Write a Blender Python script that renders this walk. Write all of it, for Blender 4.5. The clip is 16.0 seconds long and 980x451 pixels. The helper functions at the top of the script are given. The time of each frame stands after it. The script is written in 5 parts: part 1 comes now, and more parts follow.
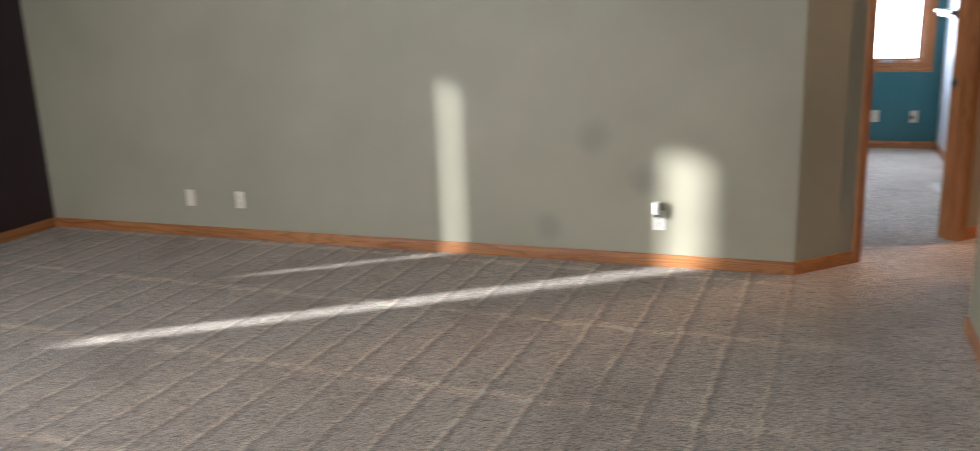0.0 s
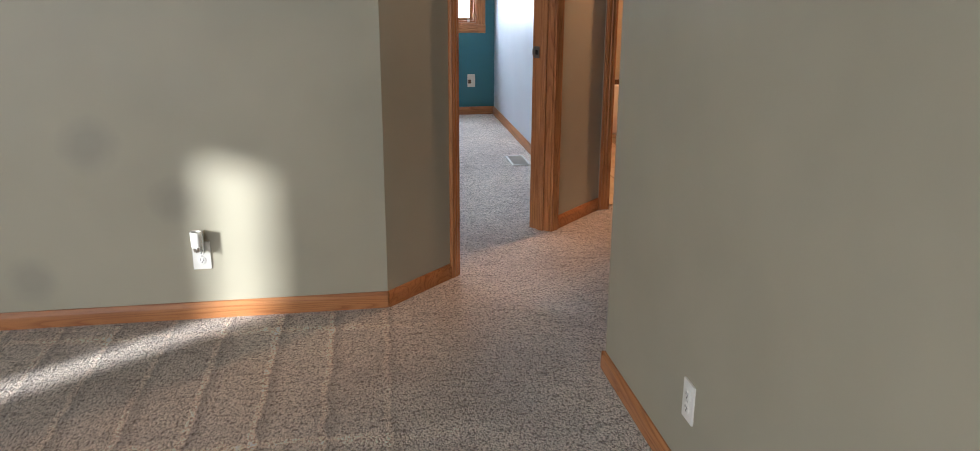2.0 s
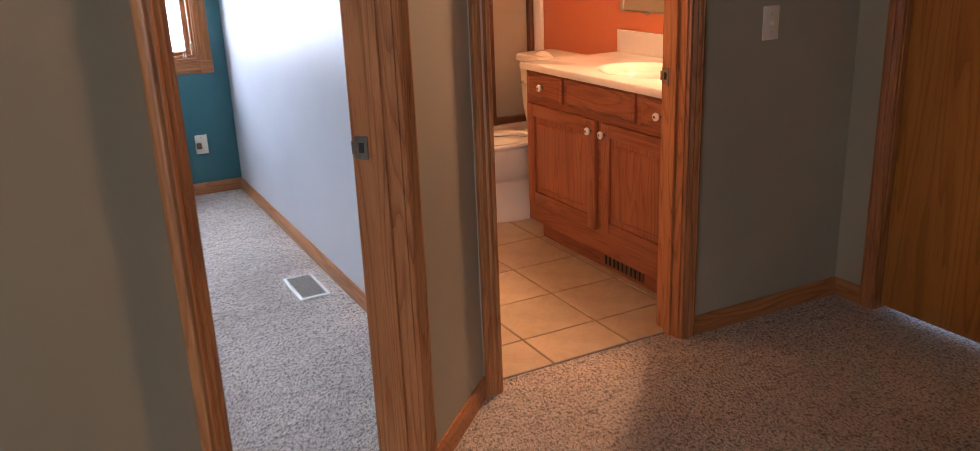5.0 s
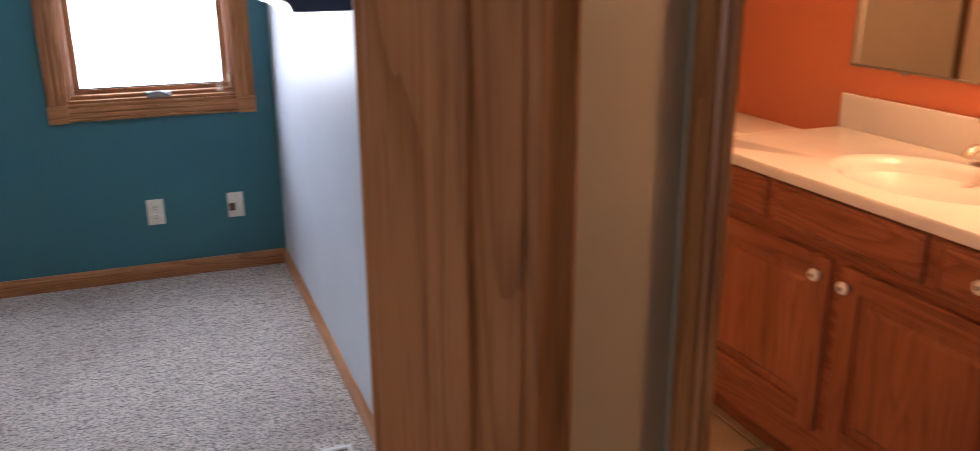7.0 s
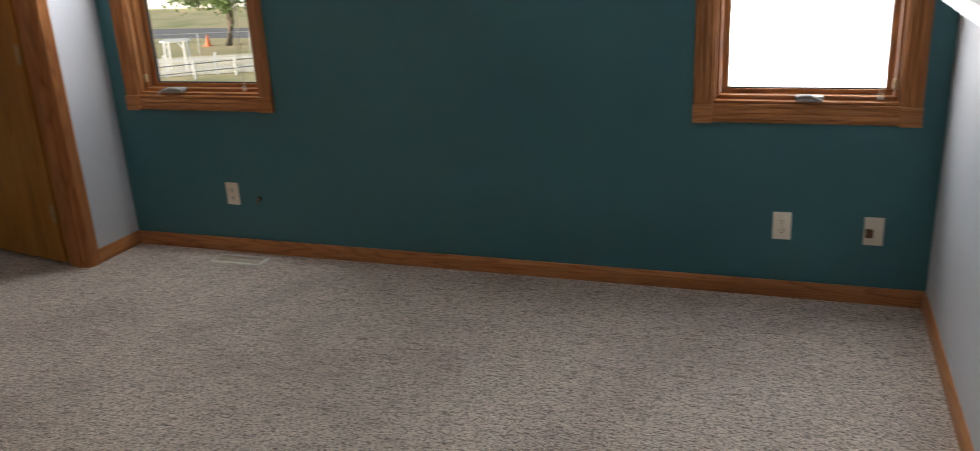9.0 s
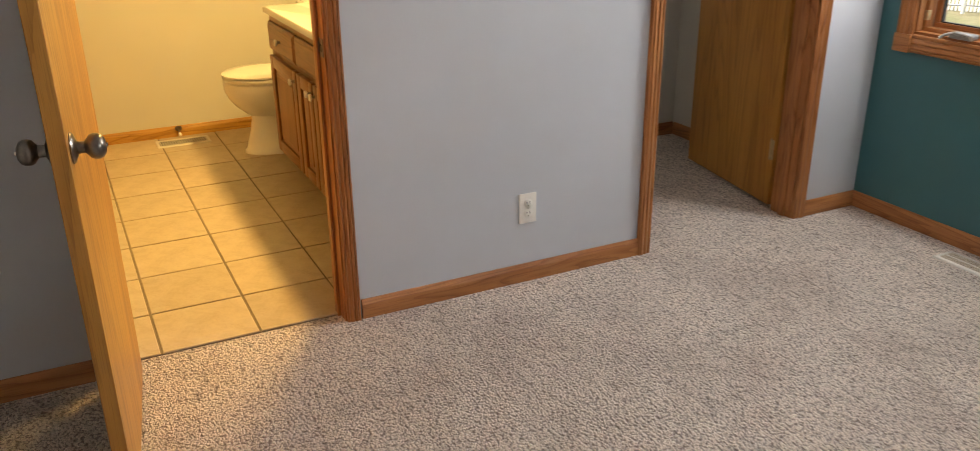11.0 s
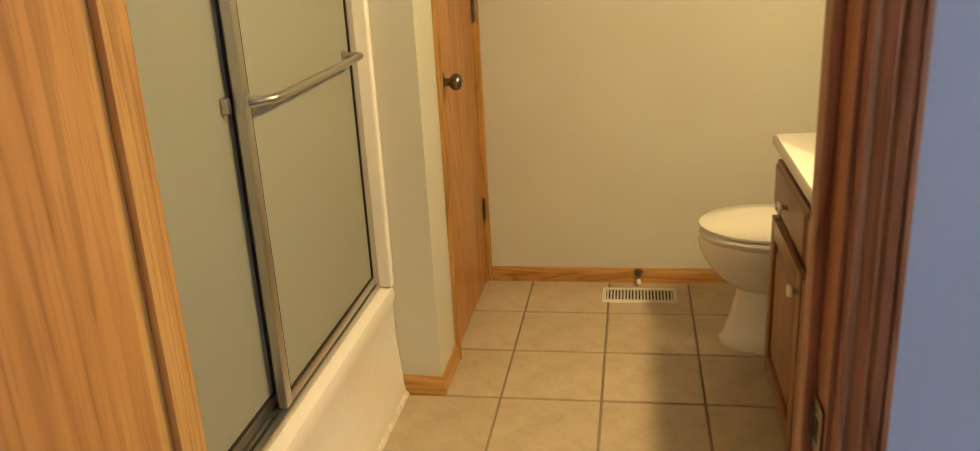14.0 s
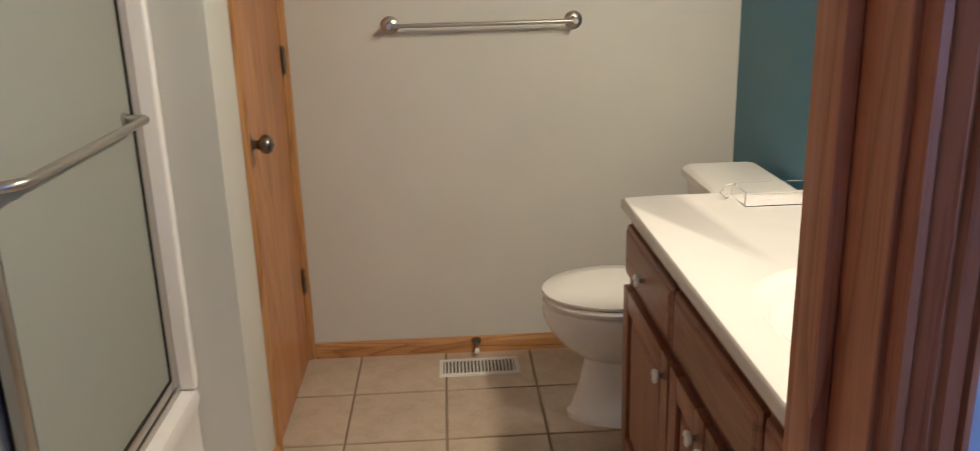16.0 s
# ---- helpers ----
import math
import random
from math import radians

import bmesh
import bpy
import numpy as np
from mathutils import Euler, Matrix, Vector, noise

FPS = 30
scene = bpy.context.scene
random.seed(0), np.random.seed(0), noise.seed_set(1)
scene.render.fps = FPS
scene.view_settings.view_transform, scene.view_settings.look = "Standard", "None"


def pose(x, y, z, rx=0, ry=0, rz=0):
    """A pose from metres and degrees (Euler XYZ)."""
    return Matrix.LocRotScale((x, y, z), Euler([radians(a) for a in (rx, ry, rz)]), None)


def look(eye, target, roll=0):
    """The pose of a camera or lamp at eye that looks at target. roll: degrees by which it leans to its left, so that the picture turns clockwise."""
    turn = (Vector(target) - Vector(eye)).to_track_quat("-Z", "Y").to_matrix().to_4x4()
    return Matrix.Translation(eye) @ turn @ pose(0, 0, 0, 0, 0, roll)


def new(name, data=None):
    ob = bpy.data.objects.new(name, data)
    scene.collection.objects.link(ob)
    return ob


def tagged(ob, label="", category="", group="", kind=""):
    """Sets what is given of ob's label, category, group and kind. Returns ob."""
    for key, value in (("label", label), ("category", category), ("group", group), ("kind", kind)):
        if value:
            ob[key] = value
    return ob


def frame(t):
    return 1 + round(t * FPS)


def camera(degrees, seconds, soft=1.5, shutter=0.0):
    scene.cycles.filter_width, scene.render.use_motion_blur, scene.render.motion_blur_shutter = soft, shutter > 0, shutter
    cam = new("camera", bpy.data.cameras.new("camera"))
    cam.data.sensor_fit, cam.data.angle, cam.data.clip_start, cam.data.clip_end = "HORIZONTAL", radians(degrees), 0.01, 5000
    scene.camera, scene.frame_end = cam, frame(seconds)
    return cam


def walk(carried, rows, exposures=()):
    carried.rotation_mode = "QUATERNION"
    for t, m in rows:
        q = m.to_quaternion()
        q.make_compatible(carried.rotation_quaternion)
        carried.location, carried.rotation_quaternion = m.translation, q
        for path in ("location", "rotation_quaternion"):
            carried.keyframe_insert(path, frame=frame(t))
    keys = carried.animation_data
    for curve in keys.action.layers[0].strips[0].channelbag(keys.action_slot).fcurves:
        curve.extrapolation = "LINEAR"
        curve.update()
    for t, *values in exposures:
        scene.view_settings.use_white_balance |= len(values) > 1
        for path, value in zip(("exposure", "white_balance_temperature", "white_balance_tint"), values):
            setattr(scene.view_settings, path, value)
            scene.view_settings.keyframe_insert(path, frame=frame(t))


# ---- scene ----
cam = camera(58.7, 16.0, 0.5, 0.3)
PATH = [
    (0, (0.62, 0.354, 1.472), (-0.05, 2.173, 0.98), -2.1),
    (0.5, (0.552, 0.609, 1.48), (0.374, 2.536, 0.974), 1.4),
    (1, (0.574, 0.965, 1.448), (0.624, 2.887, 0.899), 1.5),
    (1.5, (0.545, 1.365, 1.415), (0.662, 3.277, 0.84), -0.4),
    (2, (0.46, 1.73, 1.436), (0.775, 3.609, 0.827), 0.3),
    (2.5, (0.444, 2.111, 1.415), (0.825, 3.975, 0.797), -1.5),
    (3, (0.407, 2.504, 1.413), (0.903, 4.337, 0.785), -1.4),
    (3.5, (0.453, 2.89, 1.393), (1.083, 4.682, 0.768), -1.2),
    (4, (0.571, 3.276, 1.413), (1.252, 5.048, 0.784), -1.7),
    (4.2, (0.601, 3.458, 1.399), (1.324, 5.214, 0.771), -1.7),
    (6.3, (1.164, 5.059, 1.386), (2.114, 6.706, 0.765), -3.5),
    (6.5, (1.223, 5.178, 1.387), (2.136, 6.853, 0.786), -2.6),
    (7, (1.278, 5.518, 1.384), (1.969, 7.296, 0.783), -0.3),
    (7.5, (1.312, 5.797, 1.420), (1.489, 7.686, 0.786), -0.3),
    (8, (1.3, 5.943, 1.449), (0.976, 7.808, 0.801), -1.2),
    (8.5, (1.312, 5.977, 1.472), (0.833, 7.806, 0.821), -2.7),
    (9, (1.275, 5.974, 1.483), (0.623, 7.752, 0.839), -3.0),
    (9.5, (1.144, 6.065, 1.47), (0.146, 7.686, 0.854), -3.6),
    (10, (0.983, 6.134, 1.455), (-0.316, 7.52, 0.83), -1.4),
    (10.2, (0.922, 6.152, 1.452), (-0.506, 7.384, 0.786), -0.9),
    (12.3, (-0.156, 6.709, 1.394), (-1.954, 7.132, 0.628), -2.2),
    (12.5, (-0.282, 6.742, 1.394), (-2.106, 7.05, 0.634), -2.4),
    (13, (-0.653, 6.769, 1.412), (-2.504, 6.984, 0.685), -0.2),
    (13.5, (-0.948, 6.827, 1.405), (-2.825, 6.807, 0.713), -1.1),
    (14, (-1.241, 6.888, 1.403), (-3.104, 6.561, 0.755), -3.1),
    (14.5, (-1.431, 6.834, 1.408), (-3.285, 6.433, 0.774), -1.5),
    (15, (-1.528, 6.843, 1.399), (-3.377, 6.433, 0.754), -2.6),
    (15.5, (-1.537, 6.833, 1.406), (-3.423, 6.656, 0.763), -2.3),
    (16, (-1.554, 6.831, 1.405), (-3.467, 6.918, 0.828), -1.6),
]
# exposure and white balance on the way
EXPOSURES = [(0.0, 1.9, 5650, 8), (4.0, 1.95, 5600, 14), (6.5, 1.75, 5850, 20), (7.5, 1.02, 5850, 14), (8.5, 0.76, 6600, 11), (9.0, 0.80, 6900, 13), (9.5, 1.25, 7400, 15), (10.0, 1.62, 7500, 16), (12.5, 1.45, 6650, 13), (13.0, 1.28, 6450, 14), (14.0, 1.02, 5350, 18), (14.5, 0.93, 4850, 24), (15.0, 0.78, 4480, 27), (15.5, 0.73, 4150, 29), (16.0, 0.72, 4020, 29)]
SKY, SUN = 0.15, 4.4
L_LIVING, L_WEST, L_BED, L_BED_B, L_BATH1, L_BATH2 = 38.0, 26.0, 12.5, 10.0, 17.0, 25.0
VAC_TURN, VAC_STEP, VAC_ROW, VAC_SHIFT = 2.0, 0.21, 0.84, 0.0
SPOTS = [(-0.50, 0.72, 0.10), (-0.21, 0.49, 0.09), (-0.77, 0.19, 0.09)]
DOOR2_TURN, CLOSET_TURN = -7.0, 170.5
V2_X, V2_W, V2_SINK = -3.665, 1.55, 0.83
V2_DRAWERS = [(0.015, 0.475, True), (0.490, 0.985, False), (1.000, 1.535, True)]
V2_DOORS = [((0.015, 0.475), 0.450), ((0.490, 0.731), 0.705), ((0.744, 0.985), 0.770), ((1.000, 1.535), 1.025)]
PANEL_X = -2.855
BAR = (0.129, 0.752, 0.717, 0.075)
FENCE, ARBOR, CHAIN_Y, CONE, TREE = (-34.0, 37.4), (-28.4, 42.4), 40.0, (-33.3, 51.6), (-32.0, 52.3)
walk(cam, [(t, look(e, g, r)) for t, e, g, r in PATH], EXPOSURES)

# ---- world, sun, large lights ----
SUN_WAY = Vector((0.795, 0.568, -0.229)).normalized()
world = bpy.data.worlds.new("sky")
scene.world = world
world.use_nodes = True
wn = world.node_tree
sky = wn.nodes.new("ShaderNodeTexSky")
sky.sky_type, sky.sun_disc = "NISHITA", False
sky.sun_elevation = math.asin(-SUN_WAY.z)
sky.sun_rotation = math.atan2(-SUN_WAY.x, -SUN_WAY.y)
wn.links.new(sky.outputs[0], wn.nodes["Background"].inputs[0])
wn.nodes["Background"].inputs[1].default_value = SKY
sun = new("sun", bpy.data.lights.new("sun", "SUN"))
sun.data.energy, sun.data.angle, sun.data.color = SUN, radians(1.6), (1.0, 0.95, 0.87)
sun.matrix_world = look((0, 0, 8), Vector((0, 0, 8)) + SUN_WAY)


def area(name, eye, target, w, h, watts, color):
    ob = new(name, bpy.data.lights.new(name, "AREA"))
    ob.data.shape, ob.data.size, ob.data.size_y = "RECTANGLE", w, h
    ob.data.energy, ob.data.color = watts, color
    ob.matrix_world = look(eye, target)
    return ob


# two fill lamps for the living room, before windows placed by guess
area("living_fill_south", (-2.6, -3.0, 1.35), (-2.6, 0, 1.2), 2.3, 1.5, L_LIVING, (1.0, 0.97, 0.93))
area("living_fill_west", (-4.50, -0.3, 1.30), (0, -0.3, 1.2), 2.3, 1.4, L_WEST, (1.0, 0.97, 0.93))
area("daylight_bedroom_a", (-1.47, 9.515, 1.82), (-1.47, 6, 0.9), 0.6, 0.46, L_BED, (0.92, 0.96, 1.0))
area("daylight_bedroom_b", (1.292, 9.617, 1.45), (1.292, 5, 1.45), 0.68, 1.30, L_BED_B, (0.92, 0.96, 1.0))
area("vanity_lamp_b", (-2.95, 7.74, 2.02), (-3.05, 6.9, 0.6), 0.7, 0.10, L_BATH2, (1.0, 0.650, 0.202))
area("vanity_lamp_a", (3.19, 7.05, 2.02), (1.6, 6.3, 1.15), 0.10, 0.7, L_BATH1, (1.0, 0.50, 0.22))


# ---- materials ----
def material(name, rough=0.6, metal=0.0, color=(0.5, 0.5, 0.5)):
    m = bpy.data.materials.new(name)
    m.use_nodes = True
    b = m.node_tree.nodes["Principled BSDF"]
    b.inputs["Base Color"].default_value = (*color, 1)
    b.inputs["Roughness"].default_value = rough
    b.inputs["Metallic"].default_value = metal
    return m, m.node_tree, b


def coords(nt, scale=(1, 1, 1), turn=(0, 0, 0)):
    tc = nt.nodes.new("ShaderNodeTexCoord")
    mp = nt.nodes.new("ShaderNodeMapping")
    mp.inputs["Scale"].default_value = scale
    mp.inputs["Rotation"].default_value = [radians(a) for a in turn]
    nt.links.new(tc.outputs["Object"], mp.inputs["Vector"])
    return mp.outputs["Vector"]


def noise_tex(nt, vec, scale, detail=4, rough=0.55, dist=0.0):
    n = nt.nodes.new("ShaderNodeTexNoise")
    n.inputs["Scale"].default_value, n.inputs["Detail"].default_value = scale, detail
    n.inputs["Roughness"].default_value, n.inputs["Distortion"].default_value = rough, dist
    nt.links.new(vec, n.inputs["Vector"])
    return n.outputs["Fac"]


def ramp(nt, fac, stops):
    r = nt.nodes.new("ShaderNodeValToRGB")
    el = r.color_ramp.elements
    while len(el) < len(stops):
        el.new(0.5)
    for e, (p, c) in zip(el, stops):
        e.position = p
        e.color = (*c, 1)
    nt.links.new(fac, r.inputs[0])
    return r.outputs[0]


def mix(nt, fac, a, b, kind="MIX"):
    n = nt.nodes.new("ShaderNodeMix")
    n.data_type, n.blend_type = "RGBA", kind
    for sock, val in ((n.inputs[0], fac), (n.inputs[6], a), (n.inputs[7], b)):
        if isinstance(val, (int, float)):
            sock.default_value = val
        elif isinstance(val, tuple):
            sock.default_value = (*val, 1)
        else:
            nt.links.new(val, sock)
    return n.outputs[2]


def math_node(nt, op, a, b=0.0):
    n = nt.nodes.new("ShaderNodeMath")
    n.operation = op
    for sock, val in ((n.inputs[0], a), (n.inputs[1], b)):
        if isinstance(val, (int, float)):
            sock.default_value = val
        else:
            nt.links.new(val, sock)
    return n.outputs[0]


def bump(nt, bsdf, height, strength, dist):
    n = nt.nodes.new("ShaderNodeBump")
    n.inputs["Strength"].default_value, n.inputs["Distance"].default_value = strength, dist
    nt.links.new(height, n.inputs["Height"])
    nt.links.new(n.outputs[0], bsdf.inputs["Normal"])


def paint(name, color, rough=0.55, vary=0.06):
    """Rolled wall paint: orange-peel relief and faint scuffs."""
    m, nt, b = material(name, rough)
    v = coords(nt)
    big = noise_tex(nt, v, 1.3, 3)
    dark = tuple(c * (1 - vary * 1.6) for c in color)
    lite = tuple(min(1, c * (1 + vary)) for c in color)
    col = ramp(nt, big, [(0.3, dark), (0.7, lite)])
    nt.links.new(col, b.inputs["Base Color"])
    fine = noise_tex(nt, v, 210, 3, 0.6)
    bump(nt, b, fine, 0.10, 0.002)
    rr = noise_tex(nt, v, 3.0, 2)
    nt.links.new(math_node(nt, "ADD", math_node(nt, "MULTIPLY", rr, 0.16), rough - 0.08), b.inputs["Roughness"])
    return m


def wood(name, axis, light, mid, dark, rough=0.38, turn=0, figure=1.0, wide=1.0):
    """Open-grained wood, its grain along an axis: growth rings cut into long arches, and fine pores. wide: the arches' size."""
    m, nt, b = material(name, rough)
    def grain(cross, along):
        sc = [cross, cross, cross]
        sc["xyz".index(axis)] = along
        return coords(nt, sc, (0, 0, turn))
    arch = noise_tex(nt, grain(8.5 / wide, 0.62 / wide), 1.0, 2, 0.45, 0.35)
    ripple = noise_tex(nt, grain(60, 5), 1.0, 2, 0.5)
    rings = math_node(nt, "FRACT", math_node(nt, "ADD", math_node(nt, "MULTIPLY", arch, 15.0), math_node(nt, "MULTIPLY", ripple, 0.30)))
    tone = noise_tex(nt, grain(7, 1.1), 1.0, 4, 0.55, 0.4)
    col = ramp(nt, tone, [(0.20, dark), (0.48, mid), (0.76, light)])
    ring_c = ramp(nt, rings, [(0.0, (0.46, 0.36, 0.28)), (0.10, (0.60, 0.50, 0.42)), (0.34, (0.95, 0.93, 0.91)), (0.75, (1.05, 1.05, 1.05)), (1.0, (0.86, 0.81, 0.76))])
    col = mix(nt, 0.62 * figure, col, ring_c, "MULTIPLY")
    pores = noise_tex(nt, grain(300, 9), 1.0, 2, 0.5)
    pore_c = ramp(nt, pores, [(0.36, (0.52, 0.42, 0.34)), (0.46, (1, 1, 1))])
    col = mix(nt, 0.40 * figure, col, pore_c, "MULTIPLY")
    nt.links.new(col, b.inputs["Base Color"])
    bump(nt, b, pores, 0.10, 0.001)
    b.inputs["Specular IOR Level"].default_value = 0.35
    b.inputs["Coat Weight"].default_value = 0.06
    b.inputs["Coat Roughness"].default_value = 0.25
    return m


OAK = ((0.50, 0.228, 0.084), (0.42, 0.178, 0.062), (0.29, 0.110, 0.037))
# the same oak, yellowed as the bathroom's lamp shows it
OAK_LAMPLIT = ((0.54, 0.310, 0.080), (0.48, 0.258, 0.060), (0.35, 0.168, 0.036))
oak_z = wood("oak_upright", "z", *OAK)
oak_x = wood("oak_along_x", "x", *OAK)
oak_y = wood("oak_along_y", "y", *OAK)
lamplit_z = wood("lamplit_oak_upright", "z", *OAK_LAMPLIT)
lamplit_x = wood("lamplit_oak_along_x", "x", *OAK_LAMPLIT)
lamplit_y = wood("lamplit_oak_along_y", "y", *OAK_LAMPLIT)
oak_d = wood("oak_diagonal", "x", *OAK, turn=-45)
door_oak = wood("door_oak_veneer", "z", (0.53, 0.262, 0.056), (0.46, 0.212, 0.042), (0.35, 0.142, 0.027), 0.38, figure=0.8, wide=1.8)
# VAN has the hall bathroom's warm light in its red, VAN_B does not
VAN = ((0.350, 0.130, 0.058), (0.285, 0.098, 0.040), (0.190, 0.060, 0.024))
VAN_B = ((0.300, 0.135, 0.056), (0.240, 0.100, 0.039), (0.160, 0.062, 0.024))
van_z = wood("cabinet_wood_upright", "z", *VAN, rough=0.33)
van_x = wood("cabinet_wood_across", "x", *VAN, rough=0.33)

beige = paint("beige_wall_paint", (0.372, 0.345, 0.258), 0.5)


def add_spots(m, spots):
    """Round grey grease marks on the living room wall."""
    nt = m.node_tree
    b = nt.nodes["Principled BSDF"]
    col = b.inputs["Base Color"].links[0].from_socket
    v = coords(nt)
    warp = noise_tex(nt, v, 14, 3)
    for x, z, r in spots:
        d = nt.nodes.new("ShaderNodeVectorMath")
        d.operation = "DISTANCE"
        nt.links.new(v, d.inputs[0])
        d.inputs[1].default_value = (x, 5.14, z)
        k = math_node(nt, "ADD", d.outputs["Value"], math_node(nt, "MULTIPLY", warp, 0.05))
        f = ramp(nt, math_node(nt, "MULTIPLY", k, 0.5 / r), [(0.35, (0.34, 0.34, 0.34)), (0.75, (0, 0, 0))])
        col = mix(nt, f, col, (0.20, 0.19, 0.16))
    nt.links.new(col, b.inputs["Base Color"])


add_spots(beige, SPOTS)
maroon = paint("dark_maroon_paint", (0.030, 0.015, 0.020), 0.5)
teal = paint("teal_wall_paint", (0.040, 0.160, 0.188), 0.42, 0.05)
# teal again, lighter and bluer to make up for the bathroom's weak warm light
teal_lifted = paint("teal_paint_lifted", (0.062, 0.178, 0.285), 0.42, 0.05)
pale_blue = paint("pale_blue_grey_paint", (0.515, 0.545, 0.59), 0.42, 0.03)
bath_grey = paint("pale_grey_bath_paint", (0.60, 0.585, 0.53), 0.45, 0.03)
cream = paint("cream_bath_paint", (0.62, 0.54, 0.42), 0.45, 0.03)
orange = paint("orange_wall_paint", (0.62, 0.195, 0.080), 0.45, 0.05)
ceiling_white = paint("ceiling_white", (0.80, 0.79, 0.76), 0.8, 0.03)


def voronoi(nt, vec, scale, rand=1.0):
    n = nt.nodes.new("ShaderNodeTexVoronoi")
    n.voronoi_dimensions, n.feature = "2D", "F1"
    n.inputs["Scale"].default_value, n.inputs["Randomness"].default_value = scale, rand
    nt.links.new(vec, n.inputs["Vector"])
    return n.outputs["Distance"]


def warped(nt, vec, scale, amount):
    """The coordinates, pushed about by a noise."""
    n = nt.nodes.new("ShaderNodeTexNoise")
    n.inputs["Scale"].default_value, n.inputs["Detail"].default_value = scale, 2
    nt.links.new(vec, n.inputs["Vector"])
    s = nt.nodes.new("ShaderNodeVectorMath")
    s.operation = "MULTIPLY_ADD"
    nt.links.new(n.outputs["Color"], s.inputs[0])
    s.inputs[1].default_value = (amount, amount, amount)
    nt.links.new(vec, s.inputs[2])
    return s.outputs[0]


def carpet_material():
    """Cut-pile carpet: tufts with the shade between them in their colour, flattened patches, and the lines a vacuum
    cleaner leaves in the big room.
    """
    m, nt, b = material("beige_cut_pile_carpet", 0.95)
    v = coords(nt)
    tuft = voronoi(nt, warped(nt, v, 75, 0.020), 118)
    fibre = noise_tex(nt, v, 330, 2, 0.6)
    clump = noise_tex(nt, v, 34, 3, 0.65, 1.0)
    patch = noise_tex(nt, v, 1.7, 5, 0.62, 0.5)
    # shade between the tufts as colour: light tops, dark gaps
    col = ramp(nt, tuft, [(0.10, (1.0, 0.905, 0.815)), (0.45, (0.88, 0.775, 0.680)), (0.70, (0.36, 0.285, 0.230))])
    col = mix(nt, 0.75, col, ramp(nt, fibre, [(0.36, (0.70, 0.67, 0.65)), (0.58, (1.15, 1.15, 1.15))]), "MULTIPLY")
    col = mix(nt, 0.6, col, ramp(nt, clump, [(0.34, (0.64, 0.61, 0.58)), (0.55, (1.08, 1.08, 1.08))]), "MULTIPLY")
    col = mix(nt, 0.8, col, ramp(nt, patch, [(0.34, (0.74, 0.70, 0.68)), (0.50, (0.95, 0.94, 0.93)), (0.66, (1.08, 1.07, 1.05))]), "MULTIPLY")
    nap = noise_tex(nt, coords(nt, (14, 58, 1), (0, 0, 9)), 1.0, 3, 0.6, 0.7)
    # dark dashes draw the shade where the pile parts
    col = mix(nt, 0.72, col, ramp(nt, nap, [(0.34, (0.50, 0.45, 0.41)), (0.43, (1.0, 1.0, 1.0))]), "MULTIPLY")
    # vacuum lines
    vv = coords(nt, (1, 1, 1), (0, 0, VAC_TURN))
    wob = noise_tex(nt, v, 6.0, 3)
    sep = nt.nodes.new("ShaderNodeSeparateXYZ")
    nt.links.new(vv, sep.inputs[0])
    across = math_node(nt, "ADD", sep.outputs[0], math_node(nt, "MULTIPLY", wob, 0.05))
    stripe = math_node(nt, "FRACT", math_node(nt, "MULTIPLY", across, 1 / VAC_STEP))
    lane = ramp(nt, stripe, [(0.0, (1.34, 1.32, 1.29)), (0.08, (1.32, 1.30, 1.27)), (0.13, (0.66, 0.65, 0.63)), (0.22, (0.80, 0.79, 0.78)), (0.30, (1.0, 1.0, 1.0)), (1.0, (1.02, 1.02, 1.0))])
    along = math_node(nt, "ADD", sep.outputs[1], math_node(nt, "MULTIPLY", wob, 0.16))
    rows = math_node(nt, "FRACT", math_node(nt, "ADD", math_node(nt, "MULTIPLY", along, 1 / VAC_ROW), VAC_SHIFT))
    turnline = ramp(nt, rows, [(0.0, (1.48, 1.46, 1.42)), (0.05, (1.0, 1.0, 1.0)), (0.95, (1.0, 1.0, 1.0)), (1.0, (1.45, 1.43, 1.40))])
    lane = mix(nt, 1.0, lane, turnline, "MULTIPLY")
    pos = nt.nodes.new("ShaderNodeSeparateXYZ")
    nt.links.new(v, pos.inputs[0])
    # the lines fade out where the hall begins and in the bedroom
    def step(sock, a, b2):
        r = nt.nodes.new("ShaderNodeMapRange")
        r.inputs[1].default_value, r.inputs[2].default_value = a, b2
        nt.links.new(sock, r.inputs[0])
        return r.outputs[0]
    fade = math_node(nt, "MULTIPLY", step(pos.outputs[0], 0.85, 0.35), step(pos.outputs[1], 5.3, 5.1))
    fade = math_node(nt, "MULTIPLY", fade, ramp(nt, patch, [(0.25, (0.35, 0.35, 0.35)), (0.6, (1, 1, 1))]))
    lane = mix(nt, fade, (1.0, 1.0, 1.0), lane)
    col = mix(nt, 1.0, col, lane, "MULTIPLY")
    nt.links.new(col, b.inputs["Base Color"])
    h = math_node(nt, "ADD", math_node(nt, "SUBTRACT", clump, math_node(nt, "MULTIPLY", tuft, 0.9)), math_node(nt, "MULTIPLY", nap, 0.7))
    bump(nt, b, h, 1.0, 0.016)
    b.inputs["Sheen Weight"].default_value = 0.25
    b.inputs["Sheen Roughness"].default_value = 0.6
    return m


carpet = carpet_material()


